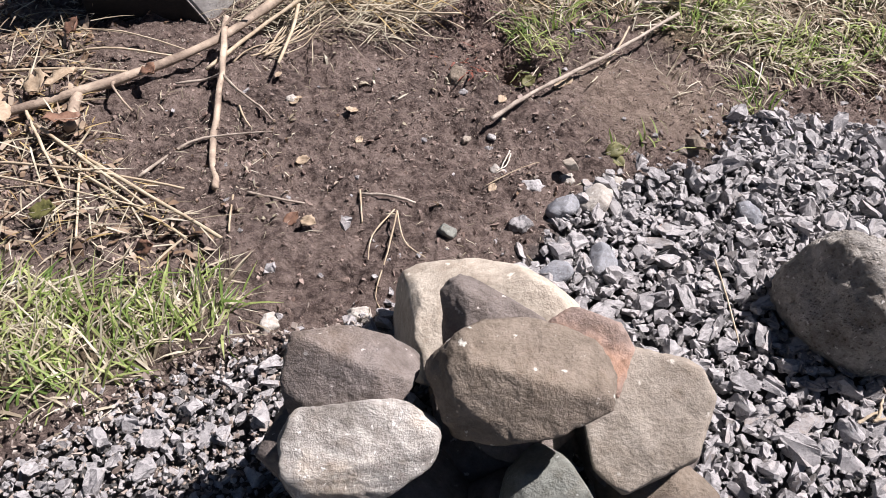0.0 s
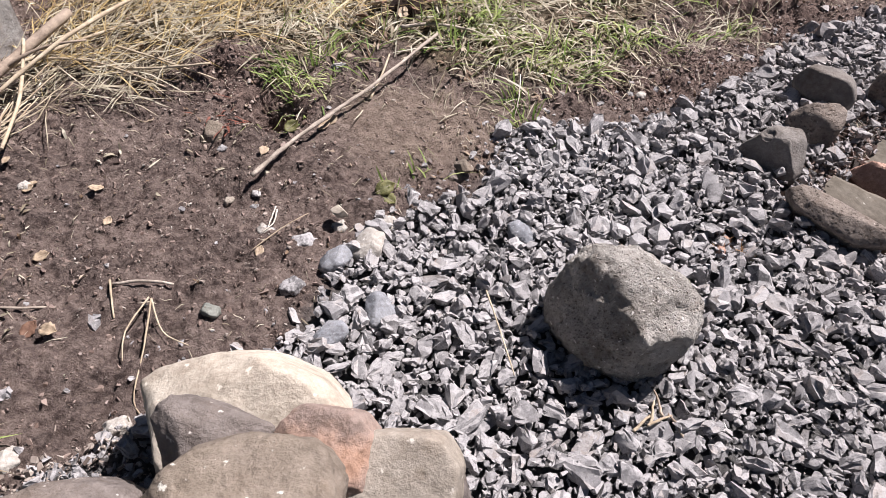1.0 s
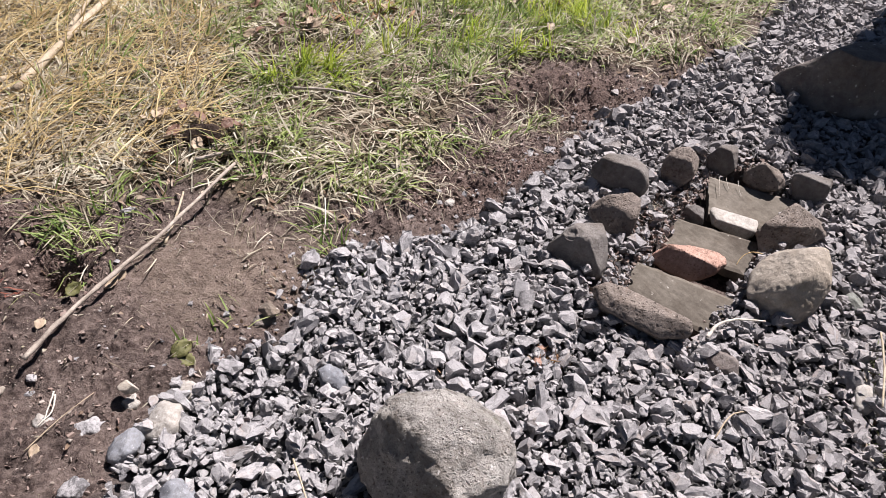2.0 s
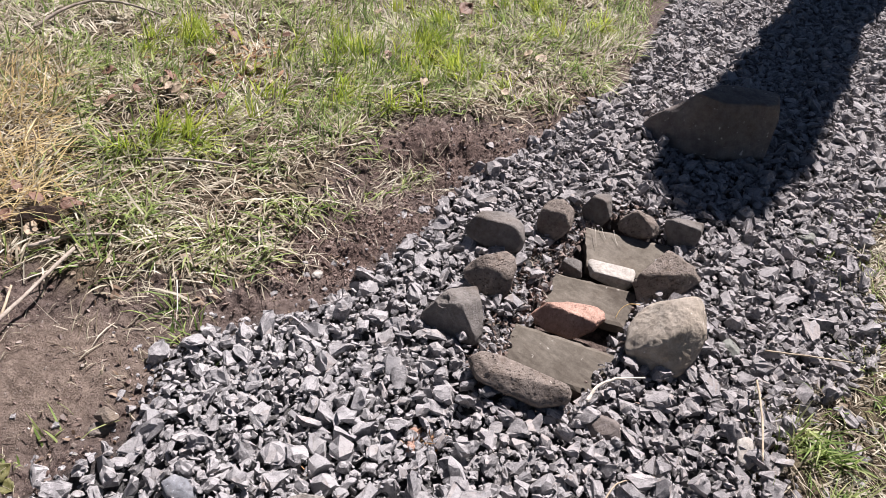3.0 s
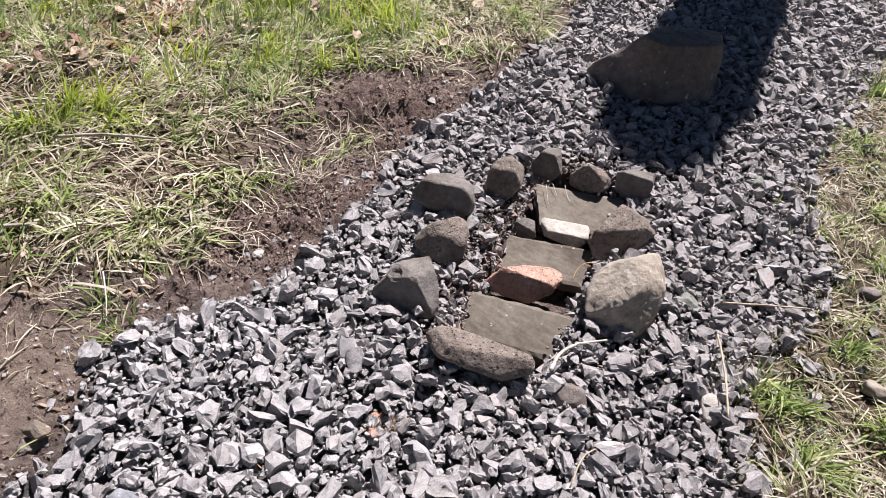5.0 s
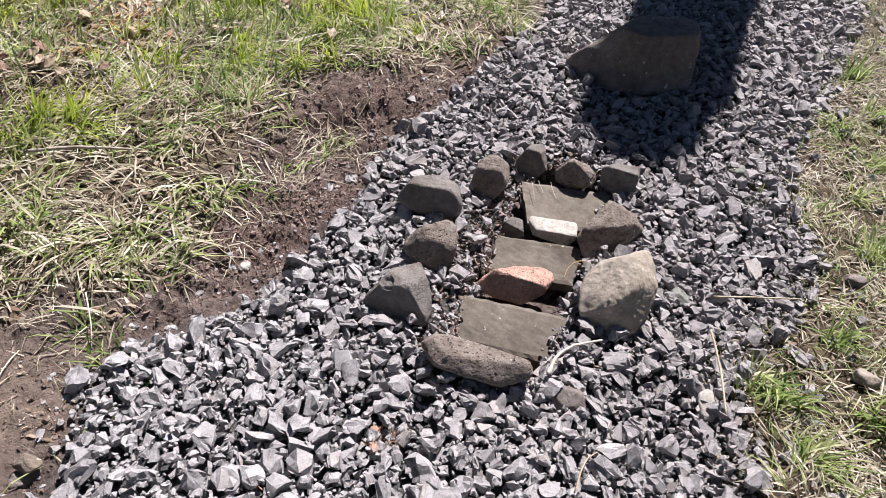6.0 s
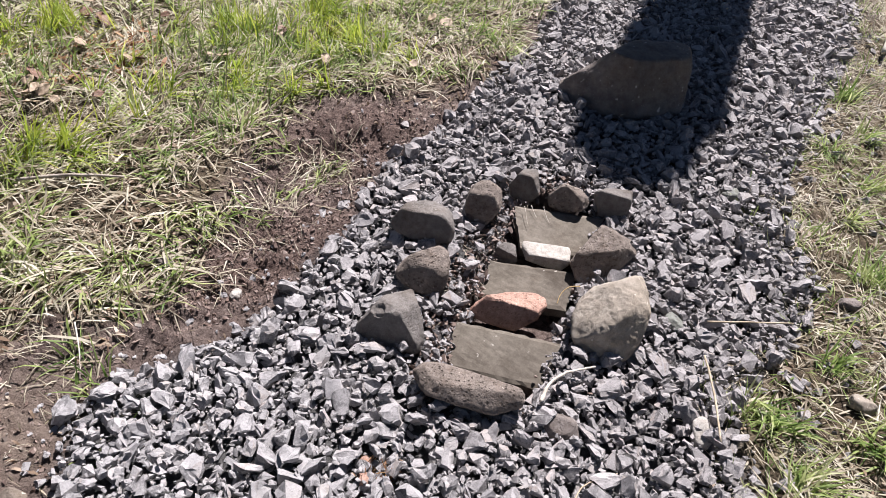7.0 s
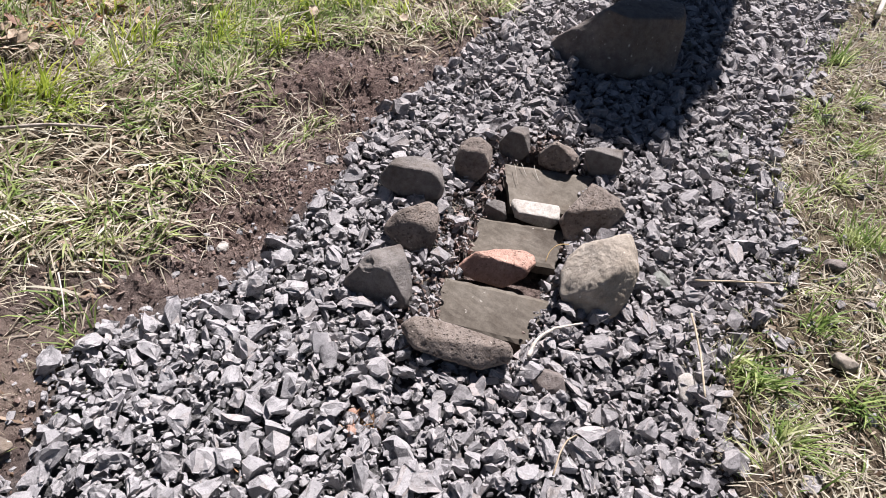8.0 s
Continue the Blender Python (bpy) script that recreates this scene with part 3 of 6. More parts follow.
def pile_of_stones():
    stone("fieldstone", (-0.095, 0.503, 0.317), (-66, 58), [(-173, 0.104), (-98, 0.067), (-44, 0.083), (-17, 0.099), (51, 0.075), (71, 0.064), (90, 0.069), (160, 0.098)], (0.074, 0.079), M_DARKBROWN, 11,
          "flat-topped dark brown fieldstone on the heap", group=PILE, edge=34, rough=0.06, planes=(((0.1, 0.22, 0.97), 0.059), ((-0.1, -0.72, 0.68), 0.056)))
    stone("granite_stone", (-0.052, 0.396, 0.287), (-66, 65), [(-172, 0.110), (-132, 0.104), (-95, 0.066), (-62, 0.076), (-30, 0.100), (10, 0.112), (52, 0.084), (86, 0.062), (134, 0.098), (172, 0.108)], (0.072, 0.076), M_GRANITE, 12,
          "blocky pale speckled granite stone in the heap", group=PILE, edge=30, rough=0.06, extra=2, planes=(facing(-70, 68, 0.064),))
    stone("fieldstone", (0.161, 0.516, 0.369), (-92, 58), [(-141, 0.119), (-85, 0.091), (-66, 0.079), (-49, 0.088), (-5, 0.122), (47, 0.121), (83, 0.09), (106, 0.088), (132, 0.099), (161, 0.126)], (0.093, 0.089), M_BROWN, 13,
          "large brown fieldstone with a broken face on the heap", group=PILE, edge=40, rough=0.06, planes=(((0.06, 0.16, 0.98), 0.062), facing(-90, 40, 0.070), facing(-98, 12, 0.088)))
    stone("sandstone_boulder", (0.087, 0.769, 0.148), (-86, 54), [(-162, 0.214), (-108, 0.156), (-77, 0.103), (-23, 0.171), (37, 0.146), (63, 0.114), (85, 0.107), (101, 0.116), (157, 0.202), (172, 0.204)], (0.115, 0.125), M_PALE, 14,
          "pale cream sandstone boulder with rusty stains", group=PILE, edge=34, rough=0.035, extra=2, planes=(facing(-158, 8, 0.160), facing(-118, 64, 0.115)))
    stone("fieldstone", (0.104, 0.618, 0.366), (-87, 54), [(-169, 0.081), (-96, 0.072), (-35, 0.063), (69, 0.037), (128, 0.088)], (0.038, 0.051), M_DARKBROWN, 15,
          "wedge of dark fieldstone leaning on pale sandstone", group=PILE, edge=36, rough=0.05)
    stone("fieldstone", (0.367, 0.549, 0.257), (-112, 58), [(-140, 0.09), (-99, 0.099), (-34, 0.069), (11, 0.077), (52, 0.108), (108, 0.112), (136, 0.126), (173, 0.112)], (0.057, 0.076), M_TAN, 16,
          "tan fieldstone slab with flat face in the heap", group=PILE, edge=40, rough=0.035, extra=0, planes=(facing(-112, 66, 0.055),))
    stone("fieldstone", (0.229, 0.421, 0.208), (-101, 66), [(-178, 0.068), (-145, 0.073), (-72, 0.078), (-10, 0.063), (55, 0.059), (83, 0.069), (155, 0.07)], (0.062, 0.071), M_GREYGREEN, 17,
          "smooth grey-green stone at the foot of the heap", group=PILE, edge=20, rough=0.03)
    stone("fieldstone", (0.418, 0.493, 0.129), (-119, 62), [(-134, 0.095), (-50, 0.058), (7, 0.079), (85, 0.074), (142, 0.057)], (0.057, 0.076), M_BROWN, 18,
          "low brown stone at the foot of the heap", group=PILE, edge=26, rough=0.05)
    stone("fieldstone", (-0.160, 0.420, 0.185), (-48, 64), [(-158, 0.054), (-71, 0.071), (-6, 0.063), (79, 0.077), (127, 0.06)], (0.06, 0.068), M_DARKBROWN, 19,
          "dark brown stone under the heap", group=PILE, edge=26, rough=0.05)
    stone("fieldstone", (0.266, 0.615, 0.290), (-100, 60), [(-160, 0.088), (-100, 0.079), (-50, 0.074), (0, 0.079), (45, 0.074), (90, 0.074), (140, 0.088)], (0.066, 0.079), M_PINKGREY, 20,
          "pinkish grey fieldstone wedged behind the brown one", group=PILE, edge=24, rough=0.06, extra=4)
    for k, (x, y, z, r) in enumerate(((-0.12, 0.50, 0.09, 0.105), (0.15, 0.60, 0.09, 0.13), (0.38, 0.62, 0.10, 0.11), (0.01, 0.40, 0.09, 0.12), (-0.09, 0.48, 0.17, 0.085), (0.17, 0.58, 0.18, 0.09), (0.20, 0.40, 0.09, 0.11))):
        stone("fieldstone", (x, y, z), (-90, 60), [(g, r * 0.92) for g in (-150, -95, -40, 20, 75, 130)], (r * 0.9, r * 0.9), M_DARKBROWN, 40 + k,
              "dark fieldstone at the core of the heap", group=PILE, detail=5)


pile_of_stones()

# ---- the lone boulder and the rock in the shade ----
stone("boulder", (0.842, 1.048, 0.078), (-115, 55), [(-160, 0.158), (-119, 0.136), (-91, 0.128), (-59, 0.135), (-23, 0.145), (8, 0.154), (44, 0.151), (75, 0.138), (105, 0.143), (140, 0.15), (164, 0.153)], (0.150, 0.13), M_ROUGH, 21,
      "rough grey granite boulder with a hollow, on the gravel", "rock", edge=22, rough=0.13, dents=(((-0.80, -0.42, 0.42), 0.52, 0.11, 0.20), ((-0.56, -0.06, 0.83), 0.42, 0.11, 0.15), ((0.50, -0.55, 0.66), 0.16, 0.06, 0.4)),
      planes=(facing(-120, 10, 0.120), facing(-172, 20, 0.122), facing(-75, 4, 0.140), facing(40, 62, 0.135), facing(-142, 36, 0.123), facing(-70, 60, 0.128)), extra=2)
stone("boulder", (2.874, 2.387, 0.10), (-139, 25), [(132, 0.098), (99, 0.138), (108, 0.131), (56, 0.282), (13, 0.255), (0, 0.258), (-66, 0.205), (-83, 0.165), (-94, 0.172), (-132, 0.252), (159, 0.192)], (0.22, 0.16), M_DARKBROWN, 22,
      "brown wedge-shaped boulder in deep shade on gravel", "rock", edge=34, rough=0.045, extra=0, dents=(((-0.81, 0.35, 0.48), 0.42, 0.10, 0.25),),
      planes=(((0.05, 0.02, 0.99), 0.128), facing(-158, 12, 0.150), facing(-100, 16, 0.165)))

# ---- the little steps: stones set round three slabs ----
RIM = "stones edging the little steps"
stone("cobble", (1.713, 1.985, 0.035), (-123, 40), [(-168, 0.095), (-114, 0.064), (-86, 0.066), (-23, 0.098), (19, 0.088), (68, 0.069), (100, 0.063), (139, 0.08)], (0.10, 0.06), M_BASALT, 31,
      "grey-brown blocky stone beside the steps", "stone", RIM, 17, 0.055, 5, (), 1, (facing(-130, 20, 0.030), facing(50, 83, 0.046), facing(-30, 42, 0.074), facing(-150, 55, 0.062)))
stone("cobble", (1.611, 1.809, 0.020), (-123, 43), [(-166, 0.075), (-117, 0.059), (-97, 0.066), (-22, 0.074), (-2, 0.072), (47, 0.088), (113, 0.056), (143, 0.061)], (0.09, 0.06), M_POROUS, 32,
      "rounded porous brown stone beside the steps", "stone", RIM, 13, 0.085, 5, (), 1, (facing(-128, 20, 0.044), facing(-95, 66, 0.054), facing(-170, 40, 0.062)))
stone("cobble", (1.436, 1.679, 0.025), (-120, 48), [(-171, 0.088), (-109, 0.071), (-95, 0.074), (-10, 0.094), (11, 0.081), (21, 0.081), (106, 0.068), (139, 0.058)], (0.10, 0.06), M_BASALT, 33,
      "notched brown block of stone beside the steps", "stone", RIM, 34, 0.05, 6, (((-0.55, 0.25, 0.80), 0.34, 0.16, 0.7),), 1, (facing(-142, 18, 0.030), facing(20, 80, 0.054), facing(-62, 44, 0.060), facing(-175, 66, 0.048)))
stone("cobble", (1.942, 1.996, 0.025), (-129, 37), [(-158, 0.06), (-76, 0.073), (-28, 0.054), (8, 0.06), (69, 0.072), (124, 0.065), (168, 0.053)], (0.085, 0.05), M_POROUS, 34,
      "upright mottled stone at the head of the steps", "stone", RIM, 14, 0.07, 5, (), 1, (facing(-130, 18, 0.038), facing(-135, 68, 0.056), facing(-40, 30, 0.055)))
stone("cobble", (2.122, 2.015, 0.025), (-133, 35), [(-162, 0.05), (-95, 0.049), (-29, 0.052), (15, 0.048), (100, 0.056), (149, 0.04)], (0.075, 0.045), M_BASALT, 35,
      "small dark stone at the head of the steps", "stone", RIM, 22, 0.06, 5, (), 1, (facing(-140, 12, 0.014), facing(30, 78, 0.045), facing(-60, 30, 0.042)))
stone("cobble", (2.221, 1.898, 0.022), (-137, 36), [(-162, 0.07), (-99, 0.049), (-67, 0.046), (-8, 0.069), (53, 0.049), (86, 0.042), (142, 0.048)], (0.075, 0.05), M_POROUS, 36,
      "low rounded stone at the head of the steps", "stone", RIM, 14, 0.085, 5, (), 1, (facing(-148, 16, 0.026), facing(-60, 66, 0.044), facing(-60, 20, 0.055)))
stone("cobble", (2.331, 1.800, 0.022), (-142, 35), [(-150, 0.052), (-95, 0.049), (-17, 0.047), (5, 0.052), (100, 0.057), (134, 0.066)], (0.075, 0.045), M_BASALT, 37,
      "dark angular stone at the head of the steps", "stone", RIM, 30, 0.06, 5, (), 1, (facing(-140, 4, 0.010), facing(40, 84, 0.050)))
stone("cobble", (2.161, 1.641, 0.000), (-142, 39), [(-141, 0.1), (-67, 0.088), (-30, 0.059), (36, 0.096), (83, 0.084), (158, 0.066)], (0.085, 0.07), M_POROUS, 38,
      "large porous brown stone leaning on the steps", "stone", RIM, 26, 0.06, 6, (), 1, (facing(-165, 72, 0.066), facing(-20, 50, 0.080), facing(-128, 26, 0.062)))
stone("cobble", (1.982, 1.424, 0.038), (-145, 44), [(127, 0.080), (68, 0.136), (30, 0.106), (-3, 0.100), (-26, 0.112), (-50, 0.142), (-72, 0.162), (-114, 0.124), (-163, 0.096), (164, 0.085)], (0.17, 0.09), M_BUFF, 39,
      "large upright tan stone beside the steps", "stone", RIM, 16, 0.07, 6, (), 1, (facing(-168, 64, 0.092), facing(158, 50, 0.078), facing(-98, 24, 0.096), facing(-140, 4, 0.118), facing(-70, 60, 0.104)))
stone("cobble", (1.912, 1.812, -0.035), (-132, 41), [(-179, 0.032), (-114, 0.033), (-57, 0.034), (16, 0.033), (85, 0.035), (136, 0.032)], (0.043, 0.035), M_BASALT, 40,
      "small dark stone wedged beside a step", "stone", RIM, 24, 0.07, 5, (), 2, (facing(-132, 4, 0.020), facing(-60, 70, 0.028)))
stone("edging_stone", (1.499, 1.400, 0.028), (-131, 53), [(-136, 0.091), (-96, 0.044), (-64, 0.077), (2, 0.137), (83, 0.041), (97, 0.056), (144, 0.125)], (0.060, 0.05), M_POROUS, 41,
      "long curved porous stone at the foot of the steps", "stone", "", 15, 0.05, 6, (), 1, (facing(50, 82, 0.036), facing(-125, 40, 0.044), facing(-128, -8, 0.062)))
stone("edging_stone", (1.786, 1.618, -0.045), (-134, 46), [(-107, 0.06), (-92, 0.049), (-52, 0.057), (-26, 0.077), (64, 0.092), (99, 0.055), (112, 0.052), (141, 0.071)], (0.11, 0.05), M_PINK, 42,
      "pink sandstone with a broken face forming a riser", "stone", "", 30, 0.06, 6, (), 1, (((0.12, 0.06, 0.98), 0.044), facing(-137, 26, 0.030)))
stone("edging_stone", (2.025, 1.758, -0.036), (-136, 40), [(-95, 0.036), (-40, 0.070), (0, 0.078), (40, 0.076), (95, 0.032), (140, 0.070), (180, 0.072), (-150, 0.060)], (0.08, 0.04), M_CHALK, 43,
      "pale flat stone forming the upper riser", "stone", "", 34, 0.04, 5, (), 1, (((0.03, -0.02, 1.0), 0.020), facing(-128, 4, 0.036), ((-0.75, 0.1, 0.3), 0.066)), 14)


def slab(corners, top, fall, thick, label):
    """A flat stone tread with broken edges. corners: four plan points, the upper two first; top: its middle height; fall: how far it drops to its lower edge."""
    bm = bmesh.new()
    n, rng = 14, np.random.default_rng(int(1000 * corners[0][0]))
    c = [np.array(p, float) for p in corners]
    mid = sum(c) / 4
    rows = []
    for i in range(n + 1):
        row = []
        for j in range(n + 1):
            p = (c[0] * (1 - i / n) + c[1] * i / n) * (1 - j / n) + (c[3] * (1 - i / n) + c[2] * i / n) * j / n
            rim = i in (0, n) or j in (0, n)
            if rim:
                p = p + rng.normal(0, 0.0014, 2)
            row.append(bm.verts.new((*(p - mid), fall * (0.5 - j / n) + (-0.004 if rim else 0.0) + rng.normal(0, 0.0004))))
        rows.append(row)
    for i in range(n):
        for j in range(n):
            bm.faces.new((rows[i][j], rows[i][j + 1], rows[i + 1][j + 1], rows[i + 1][j]))
    grown = bmesh.ops.extrude_face_region(bm, geom=bm.faces[:])
    bmesh.ops.translate(bm, verts=[e for e in grown["geom"] if isinstance(e, bmesh.types.BMVert)], vec=(0, 0, -thick))
    bmesh.ops.recalc_face_normals(bm, faces=bm.faces[:])
    me = bpy.data.meshes.new("step_slab")
    bm.to_mesh(me)
    bm.free()
    me.materials.append(M_SLAB)
    ob = new("step_slab", me)
    ob.location = (*mid, top)
    return tagged(ob, label, "step", "treads of the little steps")


slab([(1.633, 1.648), (1.848, 1.448), (1.732, 1.366), (1.532, 1.556)], -0.061, 0.042, 0.03, "smooth grey-brown slab, the lowest sunken tread")
slab([(1.855, 1.806), (2.060, 1.646), (1.962, 1.556), (1.762, 1.721)], -0.049, 0.036, 0.03, "smooth grey-brown slab, the middle sunken tread")
slab([(2.061, 1.979), (2.296, 1.794), (2.133, 1.714), (1.985, 1.826)], -0.029, 0.036, 0.03, "smooth grey-brown slab, the upper sunken tread")


# ---- concrete pier, and the post whose shadow falls across the path ----
def pier():
    """A five-sided concrete footing; the edge between its sunlit side and its front, blacked for shade, leans back as
    it rises.
    """
    foot = [(-1.05, 1.872), (-0.86, 2.205), (-1.05, 2.50), (-1.55, 2.38), (-1.42, 1.772)]
    head = [(-1.35, 1.80)] + foot[1:]
    base = Vector((-1.15, 2.10, -0.04))
    bm = bmesh.new()
    low = [bm.verts.new(Vector((x, y, -0.04)) - base) for x, y in foot]
    high = [bm.verts.new(Vector((x, y, 0.50)) - base) for x, y in head]
    bm.faces.new(low[::-1])
    bm.faces.new(high)
    for k in range(5):
        bm.faces.new((low[k], low[(k + 1) % 5], high[(k + 1) % 5], high[k]))
    bmesh.ops.recalc_face_normals(bm, faces=bm.faces[:])
    bmesh.ops.bevel(bm, geom=bm.edges[:], offset=0.008, segments=2, affect="EDGES")
    me = bpy.data.meshes.new("concrete_block")
    bm.to_mesh(me)
    bm.free()
    me.materials.append(M_CONCRETE)
    ob = new("concrete_block", me)
    ob.location = base
    # Thin black panel puts the dark of the shaded front into colour.
    bm = bmesh.new()
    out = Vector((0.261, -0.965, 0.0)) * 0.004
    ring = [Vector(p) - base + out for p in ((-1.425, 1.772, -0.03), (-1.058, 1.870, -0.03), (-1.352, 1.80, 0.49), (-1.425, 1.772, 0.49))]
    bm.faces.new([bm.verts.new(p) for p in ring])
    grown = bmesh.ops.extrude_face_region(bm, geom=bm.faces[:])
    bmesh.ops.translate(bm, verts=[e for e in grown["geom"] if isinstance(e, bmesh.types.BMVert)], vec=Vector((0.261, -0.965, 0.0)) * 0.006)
    bmesh.ops.recalc_face_normals(bm, faces=bm.faces[:])
    me = bpy.data.meshes.new("front_sheet")
    bm.to_mesh(me)
    bm.free()
    me.materials.append(M_FRONT_SHADE)
    part("front_sheet", me, ob, "black panel painted in for the shaded front")
    return tagged(ob, "grey concrete block with its shaded front painted black", "block")


pier()
stick("timber_post", [(5.70, 4.165, -0.3), (5.705, 4.165, 1.8), (5.70, 4.16, 3.6), (5.70, 4.165, 5.41)], 0.26, 0.24, M_POST, "tall weathered timber post standing beside the path", "post", 5, 0.05, 18)


# ---- crushed stone path ----
def shard(seed, points=10, chip=0.12, cuts=1):
    """One broken stone about 2 units across: rough-hewn faces with chips knocked out of them."""
    rng = np.random.default_rng(seed)
    bm = bmesh.new()
    size = np.array((1.12, rng.uniform(0.55, 0.95), rng.uniform(0.32, 0.72)))
    for k in range(points):
        p = np.array((k & 1, k >> 1 & 1, k >> 2 & 1)) * 2.0 - 1 if k < 8 else rng.normal(0, 1, 3)
        p = p + rng.normal(0, 0.55, 3)
        p = p / (np.abs(p) ** 3.4).sum() ** (1 / 3.4) * rng.uniform(0.78, 1.08)
        bm.verts.new(p * size)
    bmesh.ops.convex_hull(bm, input=bm.verts[:])
    bmesh.ops.delete(bm, geom=[v for v in bm.verts if not v.link_faces], context="VERTS")
    bmesh.ops.triangulate(bm, faces=bm.faces[:])
    if chip:
        corners = len(bm.verts)
        bmesh.ops.subdivide_edges(bm, edges=bm.edges[:], cuts=cuts, use_grid_fill=True)
        bmesh.ops.triangulate(bm, faces=bm.faces[:])
        bm.verts.index_update()
        for v in bm.verts:
            v.co += Vector(rng.normal(0, chip, 3)) * (0.5 if v.index < corners else 1.0) + (v.co * 0.05 if v.index >= corners else Vector())
    bm.verts.index_update()
    V = np.array([v.co[:] for v in bm.verts])
    F = np.array([[v.index for v in f.verts] for f in bm.faces])
    bm.free()
    return V, F


SHARDS = [shard(100 + k) for k in range(40)]
BLOCKS = [shard(700 + k, 10, 0.075, 2) for k in range(24)]
CRUMBS = [shard(300 + k, 8, 0) for k in range(16)]


def turns(rng, n, tilt):
    """Random rotation matrices, laid flat to within tilt radians."""
    a, b, c = rng.uniform(0, 2 * math.pi, n), rng.normal(0, tilt, n), rng.normal(0, tilt, n)
    z, o = np.zeros(n), np.ones(n)
    rz = np.array([[np.cos(a), -np.sin(a), z], [np.sin(a), np.cos(a), z], [z, z, o]]).transpose(2, 0, 1)
    rx = np.array([[o, z, z], [z, np.cos(b), -np.sin(b)], [z, np.sin(b), np.cos(b)]]).transpose(2, 0, 1)
    ry = np.array([[np.cos(c), z, np.sin(c)], [z, o, z], [-np.sin(c), z, np.cos(c)]]).transpose(2, 0, 1)
    return rz @ rx @ ry


def scatter(poly, box, tries, radius, gap, seed, thin=None):
    """Places with room for a stone of each radius, largest first."""
    rng = np.random.default_rng(seed)
    xy = roots_in(poly, box, tries, seed + 1, thin)
    r = np.sort(np.clip(rng.lognormal(math.log(radius[0]), radius[1], len(xy)), radius[2], radius[3]))[::-1]
    cell, cells, out = radius[3] * 1.2, {}, []
    for (x, y), q in zip(xy, r):
        i, j = int(x // cell), int(y // cell)
        near = (s for a in (i - 1, i, i + 1) for b in (j - 1, j, j + 1) for s in cells.get((a, b), ()))
        if all((x - s[0]) ** 2 + (y - s[1]) ** 2 > (gap * (q + s[2])) ** 2 for s in near):
            cells.setdefault((i, j), []).append((x, y, q))
            out.append((x, y, q))
    return np.array(out)


def join_stones(name, P, R, T, seed, mat, shapes=SHARDS):
    """Stones at P of radius R and turn T, as one mesh."""
    rng = np.random.default_rng(seed)
    pick = rng.integers(0, len(shapes), len(P))
    VV, FF, base = [], [], 0
    for k, (V, F) in enumerate(shapes):
        who = np.nonzero(pick == k)[0]
        if not len(who):
            continue
        odd = rng.uniform(0.72, 1.2, (len(who), 1, 3))
        W = np.einsum("nij,nvj->nvi", T[who], V[None] * odd) * R[who][:, None, None] + P[who][:, None]
        VV.append(W.reshape(-1, 3))
        FF.append((F[None] + base + len(V) * np.arange(len(who))[:, None, None]).reshape(-1, 3))
        base += W.shape[0] * W.shape[1]
    return mesh_of(name, np.concatenate(VV), np.concatenate(FF), mat, "crisp")


def open_gravel(x, y):
    edge = edge_gap(GRAVEL_POLY, x, y)
    beside = (pit_gap(x, y) < 0.215 + 0.12 * wave(x, y, 9, 2)) & ((x - PIT_A[0]) * -0.569 + (y - PIT_A[1]) * 0.823 > 0.05)
    return smooth(-0.03, 0.04, edge + 0.12 * wave(x, y, 6, 3)) * (pit_gap(x, y) > 0.142) * np.where(beside, 0.30, 1.0)


